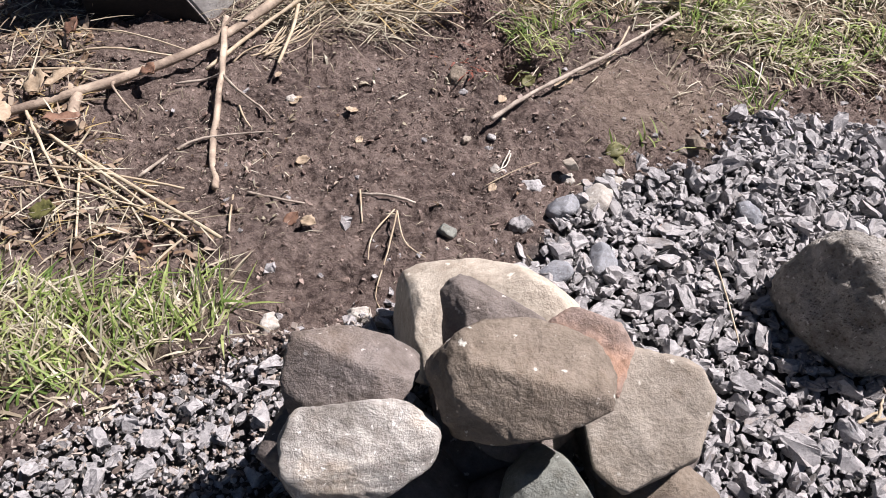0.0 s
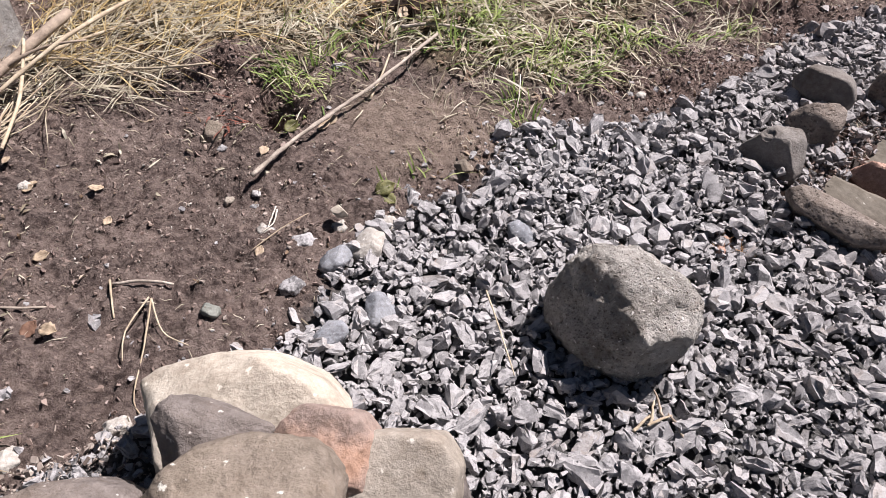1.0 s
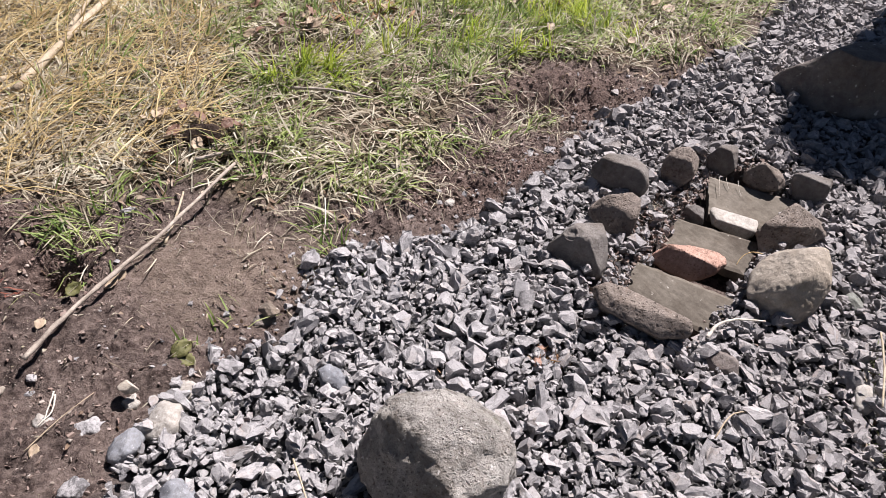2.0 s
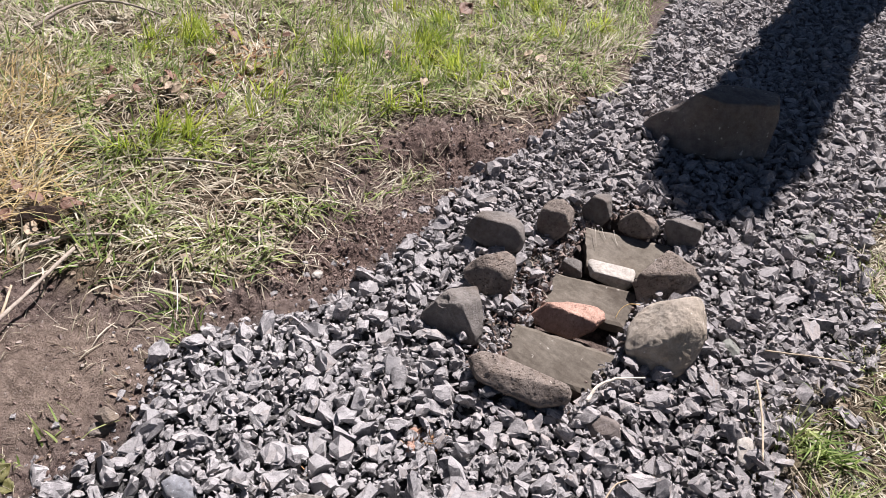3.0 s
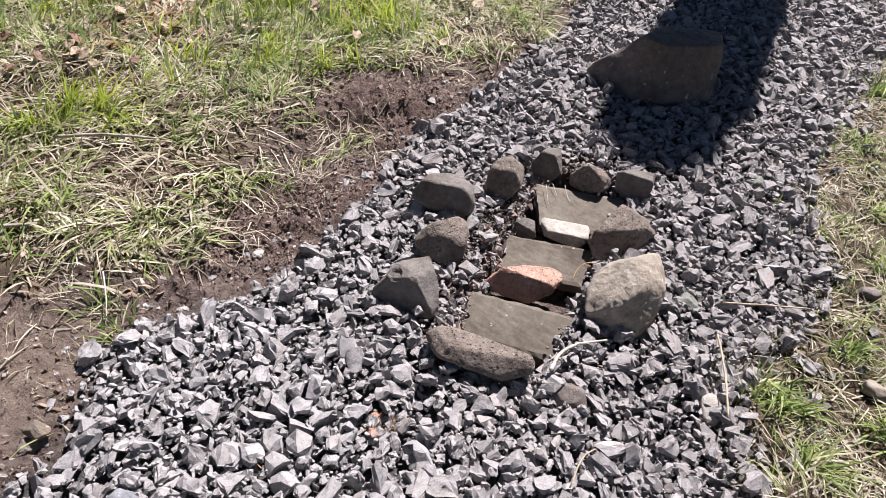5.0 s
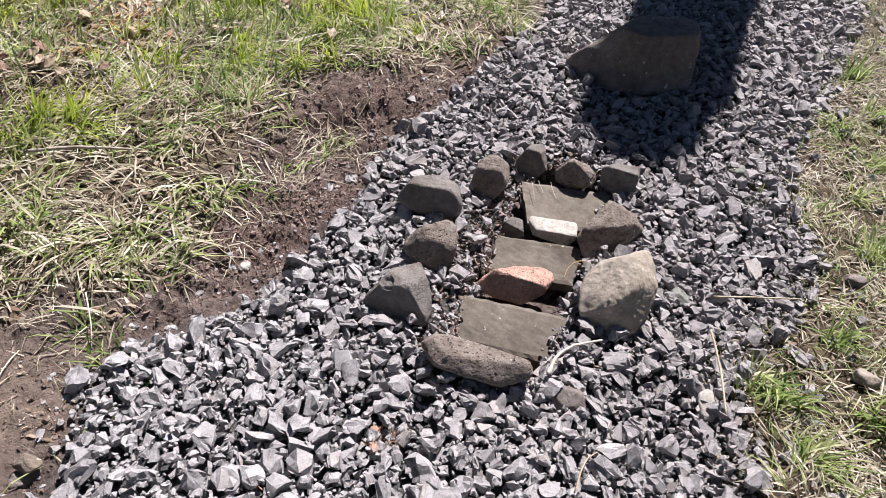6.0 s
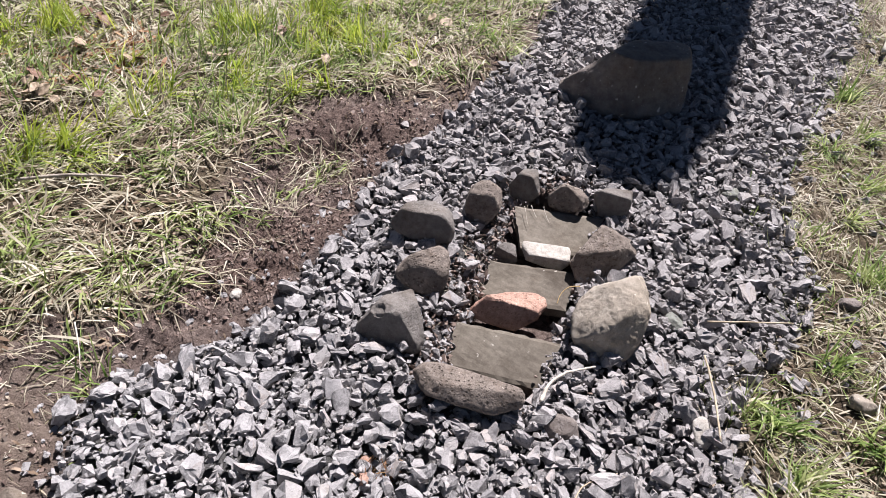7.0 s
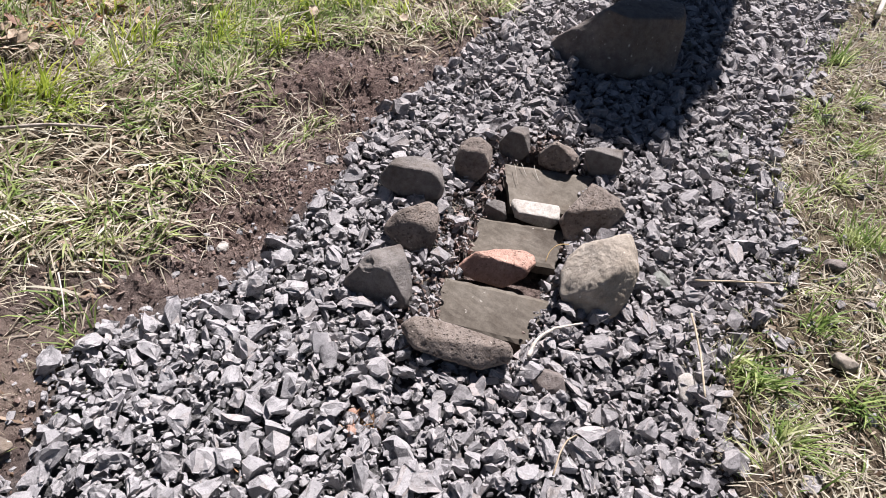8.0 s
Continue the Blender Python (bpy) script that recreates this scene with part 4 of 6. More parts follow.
def gravel():
    box = (-1.1, 0.0, 5.6, 4.9)
    low = scatter(GRAVEL_POLY, box, 70000, (0.0140, 0.38, 0.008, 0.028), 0.50, 51, open_gravel)
    high = scatter(GRAVEL_POLY, box, 110000, (0.0122, 0.50, 0.0058, 0.036), 0.66, 52, open_gravel)
    rng = np.random.default_rng(53)
    xyz, rad = [], []
    for rows, lift in ((low, 0.35), (high, 1.0)):
        z = ground_z(rows[:, 0], rows[:, 1]) + rows[:, 2] * 0.4 * lift + np.where(lift == 1.0, 0.030, 0.023) * smooth(-0.06, 0.08, edge_gap(GRAVEL_POLY, rows[:, 0], rows[:, 1])) + rng.normal(0, 0.005, len(rows))
        xyz.append(np.column_stack([rows[:, :2], z]))
        rad.append(rows[:, 2])
    cut = len(low)
    P, R = np.concatenate(xyz), np.concatenate(rad)
    R *= np.where((P[:, 0] < -0.05) & (P[:, 1] < 0.80), 0.72, 1.0)
    T = turns(rng, len(P), 0.42)
    path = holder("gravel_path", (1.2, 1.2, 0.0), "path of loose grey crushed stone", "gravel path", "structure")
    d = np.hypot(P[:, 0] - 1.15, P[:, 1] - 1.3) + np.where(np.arange(len(P)) < cut, 9, 0)
    single = np.argsort(d)[:300]
    every, here = np.arange(len(P)), np.array((1.2, 1.2, 0.0))
    top, under = np.setdiff1d(every[cut:], single), every[:cut]
    large, top = top[R[top] > 0.0205], top[R[top] <= 0.0205]
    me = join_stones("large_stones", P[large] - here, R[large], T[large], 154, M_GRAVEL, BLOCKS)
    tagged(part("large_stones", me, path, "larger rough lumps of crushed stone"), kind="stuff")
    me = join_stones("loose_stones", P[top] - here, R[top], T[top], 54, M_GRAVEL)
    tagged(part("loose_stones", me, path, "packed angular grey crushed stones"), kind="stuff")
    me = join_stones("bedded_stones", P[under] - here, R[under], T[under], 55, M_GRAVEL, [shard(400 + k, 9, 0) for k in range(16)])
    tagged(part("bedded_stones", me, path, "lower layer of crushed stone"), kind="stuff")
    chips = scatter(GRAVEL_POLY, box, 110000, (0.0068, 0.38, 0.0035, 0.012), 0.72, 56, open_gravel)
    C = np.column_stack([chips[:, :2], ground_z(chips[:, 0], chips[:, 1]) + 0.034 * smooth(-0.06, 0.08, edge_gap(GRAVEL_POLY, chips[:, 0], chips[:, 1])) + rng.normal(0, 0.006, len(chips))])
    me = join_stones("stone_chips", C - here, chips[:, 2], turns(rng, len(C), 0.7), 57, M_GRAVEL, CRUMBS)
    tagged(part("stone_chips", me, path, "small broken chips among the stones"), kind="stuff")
    ends = scatter(GRAVEL_POLY, (-1.7, -0.95, 9.6, 7.9), 60000, (0.021, 0.30, 0.012, 0.036), 0.60, 58, lambda x, y: open_gravel(x, y) * ((y < 0.0) | (x > 5.55) | (y > 4.85) | (x < -1.05)))
    E = np.column_stack([ends[:, :2], ground_z(ends[:, 0], ends[:, 1]) + 0.022 + rng.normal(0, 0.006, len(ends))])
    me = join_stones("farther_stones", E - here, ends[:, 2], turns(rng, len(E), 0.5), 59, M_GRAVEL, CRUMBS)
    tagged(part("farther_stones", me, path, "crushed stone where the path goes on"), kind="stuff")
    shapes = [mesh_of("stone", V, F, M_GRAVEL, "crisp") for V, F in SHARDS + BLOCKS]
    for k in single:
        ob = part("stone", shapes[int(rng.integers(0, len(shapes)))], path)
        ob.matrix_local = Matrix.Translation(P[k] - np.array((1.2, 1.2, 0.0))) @ Matrix(T[k].tolist()).to_4x4() @ Matrix.Scale(float(R[k]), 4)


gravel()


# ---- soil crumbs and stray stones ----
def bare_soil(x, y):
    t = np.maximum(np.maximum(edge_gap(LAWN_POLY, x, y), edge_gap(VERGE_POLY, x, y)), edge_gap(CLUMP_POLY, x, y))
    g = edge_gap(GRAVEL_POLY, x, y)
    loose = 0.30 + 2.2 * np.clip(wave(x, y, 4, 3), 0, 1) + 0.6 * np.exp(-(np.hypot((x - 1.3) / 0.35, (y - 2.12) / 0.13)) ** 2) + 0.5 * np.exp(-(np.hypot((x + 0.16) / 0.2, (y - 2.0) / 0.16)) ** 2)
    trod = smooth(0.10, 0.28, np.hypot((x - 0.42) * 0.75, y - 1.82))
    return np.clip(loose, 0, 1) * smooth(0.08, -0.02, t) * smooth(0.05, -0.03, g) * (0.62 + 0.38 * trod)


def crumbs():
    box = [(-1.9, 0.5), (2.3, 0.5), (2.3, 2.9), (-1.9, 2.9)]
    xy = roots_in(box, (-1.9, 0.5, 2.3, 2.9), 85000, 61, bare_soil)
    rng = np.random.default_rng(62)
    R = np.clip(rng.lognormal(math.log(0.0042), 0.55, len(xy)), 0.0018, 0.013)
    P = np.column_stack([xy, ground_z(xy[:, 0], xy[:, 1]) - R * 0.30])
    me = join_stones("soil_crumbs", P, R, turns(rng, len(P), 1.5), 63, M_CLOD, CRUMBS)
    me.polygons.foreach_set("use_smooth", np.ones(len(me.polygons), dtype=bool))
    tagged(new("soil_crumbs", me), "loose dark brown crumbs of garden soil", "soil", "", "stuff")
    xy = roots_in(box, (-1.9, 0.5, 2.3, 2.9), 30000, 264, lambda x, y: smooth(0.06, -0.02, edge_gap(LAWN_POLY, x, y)) * smooth(0.03, -0.02, edge_gap(GRAVEL_POLY, x, y)) * np.clip(0.35 + 1.8 * wave(x + 7, y, 2.5, 2), 0.08, 1))
    R = np.clip(rng.lognormal(math.log(0.0026), 0.5, len(xy)), 0.0012, 0.008)
    P = np.column_stack([xy, ground_z(xy[:, 0], xy[:, 1]) + R * 0.3])
    me = join_stones("soil_grit", P, R, turns(rng, len(P), 0.8), 265, M_GRIT, CRUMBS)
    tagged(new("soil_grit", me), "pale grit and tiny stones in the soil", "grit", "", "stuff")
    west_gravel = [(-1.1, 0.02), (-0.08, 0.30), (-0.12, 0.85), (-0.45, 0.70), (-0.8, 0.36)]
    xy = roots_in(west_gravel, (-1.1, 0.0, 0.0, 0.9), 9000, 266)
    R = np.clip(rng.lognormal(math.log(0.0038), 0.5, len(xy)), 0.0018, 0.010)
    P = np.column_stack([xy, ground_z(xy[:, 0], xy[:, 1]) + 0.030 + rng.normal(0, 0.006, len(xy))])
    me = join_stones("dusty_grit", P, R, turns(rng, len(P), 0.8), 267, M_GRIT, CRUMBS)
    tagged(new("dusty_grit", me), "brown grit and dust lying in the gravel", "grit", "", "stuff")
    xy = roots_in(box, (-1.9, 0.5, 2.3, 2.9), 7500, 64, lambda x, y: smooth(0.06, -0.02, edge_gap(LAWN_POLY, x, y)) * smooth(0.03, -0.02, edge_gap(GRAVEL_POLY, x, y)) * (0.02 + 0.9 * np.exp(np.minimum(edge_gap(GRAVEL_POLY, x, y), 0) / 0.075)))
    R = np.clip(rng.lognormal(math.log(0.0080), 0.5, len(xy)), 0.004, 0.026)
    P = np.column_stack([xy, ground_z(xy[:, 0], xy[:, 1]) + R * 0.08])
    me = join_stones("stray_chippings", P, R, turns(rng, len(P), 0.28), 65, M_GRAVEL)
    tagged(new("stray_chippings", me), "small grey stone chips strewn over the soil", "chippings", "", "stuff")

    xy = np.concatenate([np.array(c) + rng.normal(0, 1, (n, 2)) * np.array(w) for c, w, n in (((-0.17, 2.02), (0.10, 0.06), 450), ((1.30, 2.14), (0.16, 0.06), 800), ((1.05, 1.99), (0.12, 0.05), 500), ((1.50, 2.34), (0.12, 0.08), 600), ((1.70, 2.48), (0.20, 0.07), 900), ((0.0, 1.86), (0.06, 0.05), 250))] + [roots_in(box, (-1.9, 0.5, 2.3, 2.9), 8000, 466, bare_soil)])
    R = np.clip(rng.lognormal(math.log(0.0038), 0.5, len(xy)), 0.002, 0.011)
    P = np.column_stack([xy, ground_z(xy[:, 0], xy[:, 1]) + R * 0.1])
    me = join_stones("soil_clods", P, R, turns(rng, len(P), 1.0), 467, M_DAMPCLOD, [shard(500 + k, 12, 0) for k in range(12)])
    me.polygons.foreach_set("use_smooth", np.ones(len(me.polygons), dtype=bool))
    tagged(new("soil_clods", me), "loose dark clods of turned soil", "soil", "", "stuff")
    xy = roots_in(VERGE_POLY, (1.7, 0.4, 4.6, 2.6), 9000, 364, lambda x, y: np.clip(0.14 + 0.86 * np.exp(-np.maximum(edge_gap(VERGE_POLY, x, y), 0) / 0.09), 0, 1))
    R = np.clip(rng.lognormal(math.log(0.0090), 0.5, len(xy)), 0.004, 0.026)
    P = np.column_stack([xy, ground_z(xy[:, 0], xy[:, 1]) + 0.004 + R * 0.1])
    me = join_stones("verge_chippings", P, R, turns(rng, len(P), 0.4), 365, M_GRAVEL)
    tagged(new("verge_chippings", me), "grey stone chips strewn into the grass verge", "chippings", "", "stuff")
    box, span = [(1.3, 1.2), (2.5, 1.2), (2.5, 2.3), (1.3, 2.3)], (1.3, 1.2, 2.5, 2.3)

    def bed(xy):
        """Height of the packing beside the slabs: their own surface, or the ground where that lies higher."""
        k = np.clip((xy - PIT_A) @ (PIT_B - PIT_A) / ((PIT_B - PIT_A) @ (PIT_B - PIT_A)), 0, 1)
        return np.maximum(ground_z(xy[:, 0], xy[:, 1]), -0.066 + 0.036 * k)

    def rim_of_pit(lo, hi):
        return lambda x, y: smooth(lo, lo + 0.02, pit_gap(x, y) + 0.03 * wave(x, y, 12, 2)) * smooth(hi, hi - 0.03, pit_gap(x, y))

    def left_of_pit(x, y):
        return (x - PIT_A[0]) * -0.569 + (y - PIT_A[1]) * 0.823 > 0

    xy = roots_in(box, span, 9000, 68, lambda x, y: rim_of_pit(0.112, 0.20)(x, y) * np.where(left_of_pit(x, y), 0.35, 0.9))
    R = np.clip(rng.lognormal(math.log(0.0075), 0.45, len(xy)), 0.003, 0.017)
    P = np.column_stack([xy, bed(xy) + R * 0.35])
    me = join_stones("step_grit", P, R, turns(rng, len(P), 0.8), 69, M_GRAVEL)
    tagged(new("step_grit", me), "small grey stone grit packed round the steps", "grit", "", "stuff")
    xy = roots_in(box, span, 12000, 268, lambda x, y: rim_of_pit(0.112, 0.27)(x, y) * np.where(left_of_pit(x, y), 0.8, 0.08))
    R = np.clip(rng.lognormal(math.log(0.0055), 0.5, len(xy)), 0.0025, 0.013)
    P = np.column_stack([xy, bed(xy) + R * 0.3 + 0.012 * rng.random(len(xy))])
    me = join_stones("step_soil", P, R, turns(rng, len(P), 1.0), 269, M_CLOD, CRUMBS)
    tagged(new("step_soil", me), "crumbled brown soil packed beside the steps", "soil", "", "stuff")

crumbs()
blades("soil_litter", roots_in([(-1.9, 0.5), (2.3, 0.5), (2.3, 2.9), (-1.9, 2.9)], (-1.9, 0.5, 2.3, 2.9), 15000, 66, lambda x, y: bare_soil(x, y) * np.clip(0.5 + 1.6 * wave(x + 3, y, 3, 2), 0.05, 1)), (0.008, 0.05), (0.001, 0.0034), (1.25, 1.57), M_DRY,
       "short pale scraps of straw and root on the soil", 67, 0.4, None, 0.004, "litter")

blades("soil_scraps", roots_in([(-1.9, 0.5), (2.3, 0.5), (2.3, 2.9), (-1.9, 2.9)], (-1.9, 0.5, 2.3, 2.9), 6500, 366, lambda x, y: bare_soil(x, y) * np.clip(0.4 + 2.2 * wave(x + 1, y + 4, 3.2, 2), 0.03, 1)), (0.006, 0.024), (0.003, 0.010), (1.3, 1.57), M_LITTER,
       "scraps of dead leaf trodden into the soil", 367, 0.5, None, 0.003, "leaf litter")

blades("pale_shreds", roots_in([(-0.62, 1.0), (0.12, 1.25), (0.02, 1.72), (-0.62, 1.85)], (-0.62, 1.0, 0.12, 1.85), 420, 368, lambda x, y: np.clip(0.3 + 2.6 * wave(x, y, 5, 2), 0, 1)), (0.012, 0.045), (0.003, 0.010), (1.35, 1.57), M_DRY,
       "pale shreds of dead leaf flat on the soil", 369, 0.5, None, 0.004, "leaf litter")

# ---- grass ----
def spot(x, y, cx, cy, rx, ry):
    return np.exp(-(np.hypot((x - cx) / rx, (y - cy) / ry)) ** 2)


def lawn_thick(x, y):
    e = edge_gap(LAWN_POLY, x, y) - 0.005 + 0.16 * wave(x, y, 6, 4)
    bare = np.maximum(np.maximum(spot(x, y, 0.32, 2.42, 0.20, 0.14), spot(x, y, 0.74, 2.62, 0.16, 0.10)), spot(x, y, 1.25, 2.45, 0.13, 0.10))
    bare = np.maximum(np.maximum(bare, 0.9 * spot(x, y, 1.32, 2.24, 0.16, 0.06)), np.maximum(0.9 * spot(x, y, 1.86, 2.68, 0.18, 0.07), 0.9 * spot(x, y, 0.75, 3.26, 0.14, 0.07)))
    bare = np.maximum(np.maximum(bare, 0.95 * spot(x, y, 0.36, 2.14, 0.24, 0.14)), np.maximum(0.75 * spot(x, y, 0.62, 2.20, 0.12, 0.07), 0.75 * spot(x, y, 1.02, 2.30, 0.14, 0.09)))
    return smooth(-0.03, 0.20, e + 0.06 * smooth(0.70, 0.95, x)) * (1 - 0.85 * bare) * np.clip(0.66 + 3.6 * wave(x, y, 6.5, 4), 0.26, 1)


def lawn_green(x, y):
    lush = spot(x, y, 1.75, 3.25, 0.55, 0.22) + 0.7 * spot(x, y, 0.66, 2.80, 0.20, 0.20) + 0.6 * spot(x, y, 2.6, 3.6, 0.8, 0.4) - 0.9 * spot(x, y, 1.05, 3.40, 0.30, 0.22) - 0.4 * spot(x, y, 2.2, 2.95, 0.4, 0.12)
    return lawn_thick(x, y) * np.clip(0.60 + 3.4 * wave(x + 5, y + 2, 3.4, 3) + 0.08 * (x - 0.4) + 0.55 * lush, 0.03, 1) * smooth(-0.6, 0.5, x - 0.15 * (y - 2))


def verge_thick(x, y):
    e = edge_gap(VERGE_POLY, x, y) + 0.30 * wave(x, y, 4.5, 3)
    return smooth(-0.10, 0.10, e) * np.clip(0.85 + 2.4 * wave(x, y, 6, 3), 0.4, 1)


def verge_green(x, y):
    return verge_thick(x, y) * np.clip(0.45 + 4.2 * wave(x + 3, y + 8, 5.0, 3), 0.02, 1)


def tufts(name, spots, mat, label, seed, length=(0.05, 0.15), count=45, spread=0.022, lean=(0.1, 1.15), width=(0.003, 0.0065)):
    """Clumps of blades rising from a few roots close together."""
    rng = np.random.default_rng(seed)
    xy = np.concatenate([np.array((x, y)) + rng.normal(0, spread * k, (int(count * k), 2)) for x, y, k in spots])
    return blades(name, xy, length, width, lean, mat, label, seed + 1, 0.9)


LBOX, FARBOX, VBOX = (-1.6, 1.9, 3.6, 3.6), (-2.0, 3.6, 6.5, 6.5), (1.7, 0.3, 5.5, 3.0)
blades("lawn_thatch", roots_in(LAWN_POLY, LBOX, 33000, 71, lawn_thick), (0.035, 0.17), (0.003, 0.0075), (0.8, 1.57), M_DRY, "matted dry straw-coloured lawn grass", 72, 1.0, None, 0.02)
blades("lawn_litter", roots_in(LAWN_POLY, LBOX, 18000, 171, lambda x, y: 0.3 + 0.7 * lawn_thick(x, y)), (0.012, 0.05), (0.004, 0.014), (1.1, 1.57), M_LITTER, "brown shreds of dead leaf in the lawn", 172, 0.8, None, 0.012, "leaf litter")
blades("lawn_straw", roots_in(LAWN_POLY, LBOX, 26000, 173, lambda x, y: smooth(-0.03, 0.10, edge_gap(LAWN_POLY, x, y) - 0.01 + 0.16 * wave(x, y, 6, 3)) * (0.2 + 0.7 * lawn_thick(x, y))), (0.015, 0.08), (0.002, 0.005), (1.25, 1.57), M_DRY, "short dead straw lying through the lawn", 174, 0.6, None, 0.012)
blades("lawn_grass", roots_in(LAWN_POLY, LBOX, 46000, 73, lawn_green), (0.045, 0.17), (0.0032, 0.0078), (0.4, 1.5), M_GREEN, "patchy green spring lawn grass", 74, 1.0)
blades("far_thatch", roots_in(LAWN_POLY, FARBOX, 30000, 75, lawn_thick), (0.05, 0.17), (0.004, 0.009), (0.8, 1.55), M_DRY, "dry lawn grass farther off", 76, 0.9)
blades("far_grass", roots_in(LAWN_POLY, FARBOX, 44000, 77, lawn_green), (0.06, 0.18), (0.004, 0.008), (0.2, 1.2), M_GREEN, "green lawn grass farther off", 78, 0.8)


def outer_land(x, y):
    """Where coarse grass goes on past the closely grown lawn and verge."""
    near = (inside(LAWN_POLY, x, y) & (x > -2.0) & (y < 6.5) & (x < 6.5)) | (inside(VERGE_POLY, x, y) & (x < 5.5) & (y > 0.3))
    return ~near * smooth(2.8, 3.6, np.hypot(x - 0.9, y - 1.4) + 0.4 * wave(x, y, 3, 3)) * smooth(0.0, -0.2, edge_gap(GRAVEL_POLY, x, y)) * smooth(11.0, 6.0, np.hypot(x - 1.5, y - 2.0)) * np.clip(0.7 + 2.5 * wave(x, y, 2, 3), 0.2, 1)


LAND = [(-11, -10), (13, -10), (13, 13), (-11, 13)]
blades("outer_thatch", roots_in(LAND, (-11, -10, 13, 13), 60000, 575, outer_land), (0.08, 0.24), (0.008, 0.018), (0.9, 1.55), M_DRY, "dry rough grass round the place", 576, 0.8)
blades("outer_grass", roots_in(LAND, (-11, -10, 13, 13), 50000, 577, outer_land), (0.08, 0.22), (0.007, 0.015), (0.4, 1.4), M_GREEN, "rough green grass round the place", 578, 0.8)
UPPER = [(-0.3, 3.25), (3.2, 3.25), (3.4, 4.7), (-0.3, 4.7)]
blades("upper_thatch", roots_in(UPPER, (-0.3, 3.25, 3.4, 4.7), 17000, 585, lambda x, y: inside(LAWN_POLY, x, y) * np.clip(0.8 + 2.5 * wave(x, y, 4, 3), 0.35, 1)), (0.04, 0.15), (0.004, 0.009), (1.0, 1.57), M_DRY, "matted pale grass in the upper lawn", 586, 0.8, None, 0.02)
blades("upper_grass", roots_in(UPPER, (-0.3, 3.25, 3.4, 4.7), 8000, 587, lambda x, y: inside(LAWN_POLY, x, y) * np.clip(0.45 + 4 * wave(x + 2, y, 3, 3), 0.05, 1)), (0.05, 0.15), (0.004, 0.008), (0.4, 1.4), M_GREEN, "green grass in the upper lawn", 588, 0.8)
rgt = np.random.default_rng(401)
LUSH = [(1.47 + 0.62 * rgt.random(), 3.03 + 0.45 * rgt.random(), rgt.uniform(0.5, 1.3)) for k in range(22)] + [(0.95 + 1.3 * rgt.random(), 2.85 + 0.9 * rgt.random(), rgt.uniform(0.3, 0.8)) for k in range(30)] + [(0.62 + 0.25 * rgt.random(), 2.66 + 0.25 * rgt.random(), 0.7) for k in range(8)] + [(0.7 + 0.4 * rgt.random(), 3.55 + 0.3 * rgt.random(), 0.9) for k in range(8)] + [(1.9 + 1.2 * rgt.random(), 3.3 + 0.6 * rgt.random(), 0.8) for k in range(16)]
tufts("lawn_tuft", LUSH, M_LUSH, "tall bright green tufts in the lawn", 402, (0.08, 0.20))
tufts("soil_tuft", [(1.594, 2.411, 0.8), (1.64, 2.45, 0.6), (1.50, 2.55, 0.5), (0.02, 1.98, 0.9), (0.05, 2.07, 1.0), (0.69, 1.95, 0.7), (-0.09, 2.13, 0.8), (1.56, 2.40, 0.9), (1.52, 2.36, 0.6), (0.728, 1.83, 1.0), (0.735, 1.88, 1.0), (0.68, 1.66, 0.8), (0.417, 1.60, 0.6), (0.335, 1.575, 0.7), (1.38, 2.36, 1.0), (1.28, 2.24, 0.7)], M_GREEN, "sparse green tufts rising from bare soil", 404, (0.03, 0.11), 13, 0.030)
tufts("soil_straw", [(1.594, 2.411, 1.2), (1.66, 2.47, 1.0), (1.50, 2.50, 1.0), (1.40, 2.30, 1.0), (0.05, 2.03, 1.0), (0.69, 1.95, 1.0), (-0.06, 2.10, 1.2), (0.9, 2.0, 1.2), (1.1, 2.08, 1.0), (0.60, 2.05, 1.0), (1.57, 2.41, 1.6), (1.60, 2.45, 1.2), (1.42, 2.40, 1.4), (1.30, 2.27, 1.2), (1.22, 2.20, 1.0), (0.74, 1.92, 1.4), (0.70, 1.76, 0.8), (0.50, 1.95, 1.0), (0.25, 1.98, 1.2)], M_DRY, "thin dry grass straggling over the soil", 410, (0.03, 0.13), 26, 0.045, (0.9, 1.57), (0.0018, 0.0045))
tufts("gravel_weed", [(1.20, 1.33, 1.0), (1.215, 1.345, 0.8), (0.955, 1.335, 0.5), (0.455, 1.29, 0.4)], M_RUSTLITTER, "withered rust-brown weed among the stones", 416, (0.02, 0.06), 26, 0.016, (0.5, 1.5), (0.003, 0.008))
tufts("hole_tuft", [(0.03, 1.93, 1.0), (0.06, 2.0, 1.3), (0.10, 2.07, 1.4), (-0.02, 2.03, 0.9), (0.16, 2.12, 1.0)], M_GREEN, "bright green grass tuft by a hole in the soil", 412, (0.03, 0.14), 20, 0.032, (0.5, 1.5))
RUST_POLY = [(0.75, 3.15), (1.35, 3.2), (1.3, 3.7), (0.7, 3.65)]
blades("rust_litter", roots_in(RUST_POLY, (0.7, 3.1, 1.4, 3.7), 2400, 406, lambda x, y: spot(x, y, 1.05, 3.40, 0.22, 0.18)), (0.015, 0.06), (0.005, 0.018), (0.9, 1.57), M_RUSTLITTER, "rust-brown scraps of leaf in thin lawn", 407, 0.8, None, 0.02, "leaf litter")
blades("verge_thatch", roots_in(VERGE_POLY, VBOX, 47000, 79, verge_thick), (0.02, 0.11), (0.0022, 0.0055), (0.85, 1.57), M_DRY, "dry grass along the gravel edge", 80, 0.9, None, 0.012)
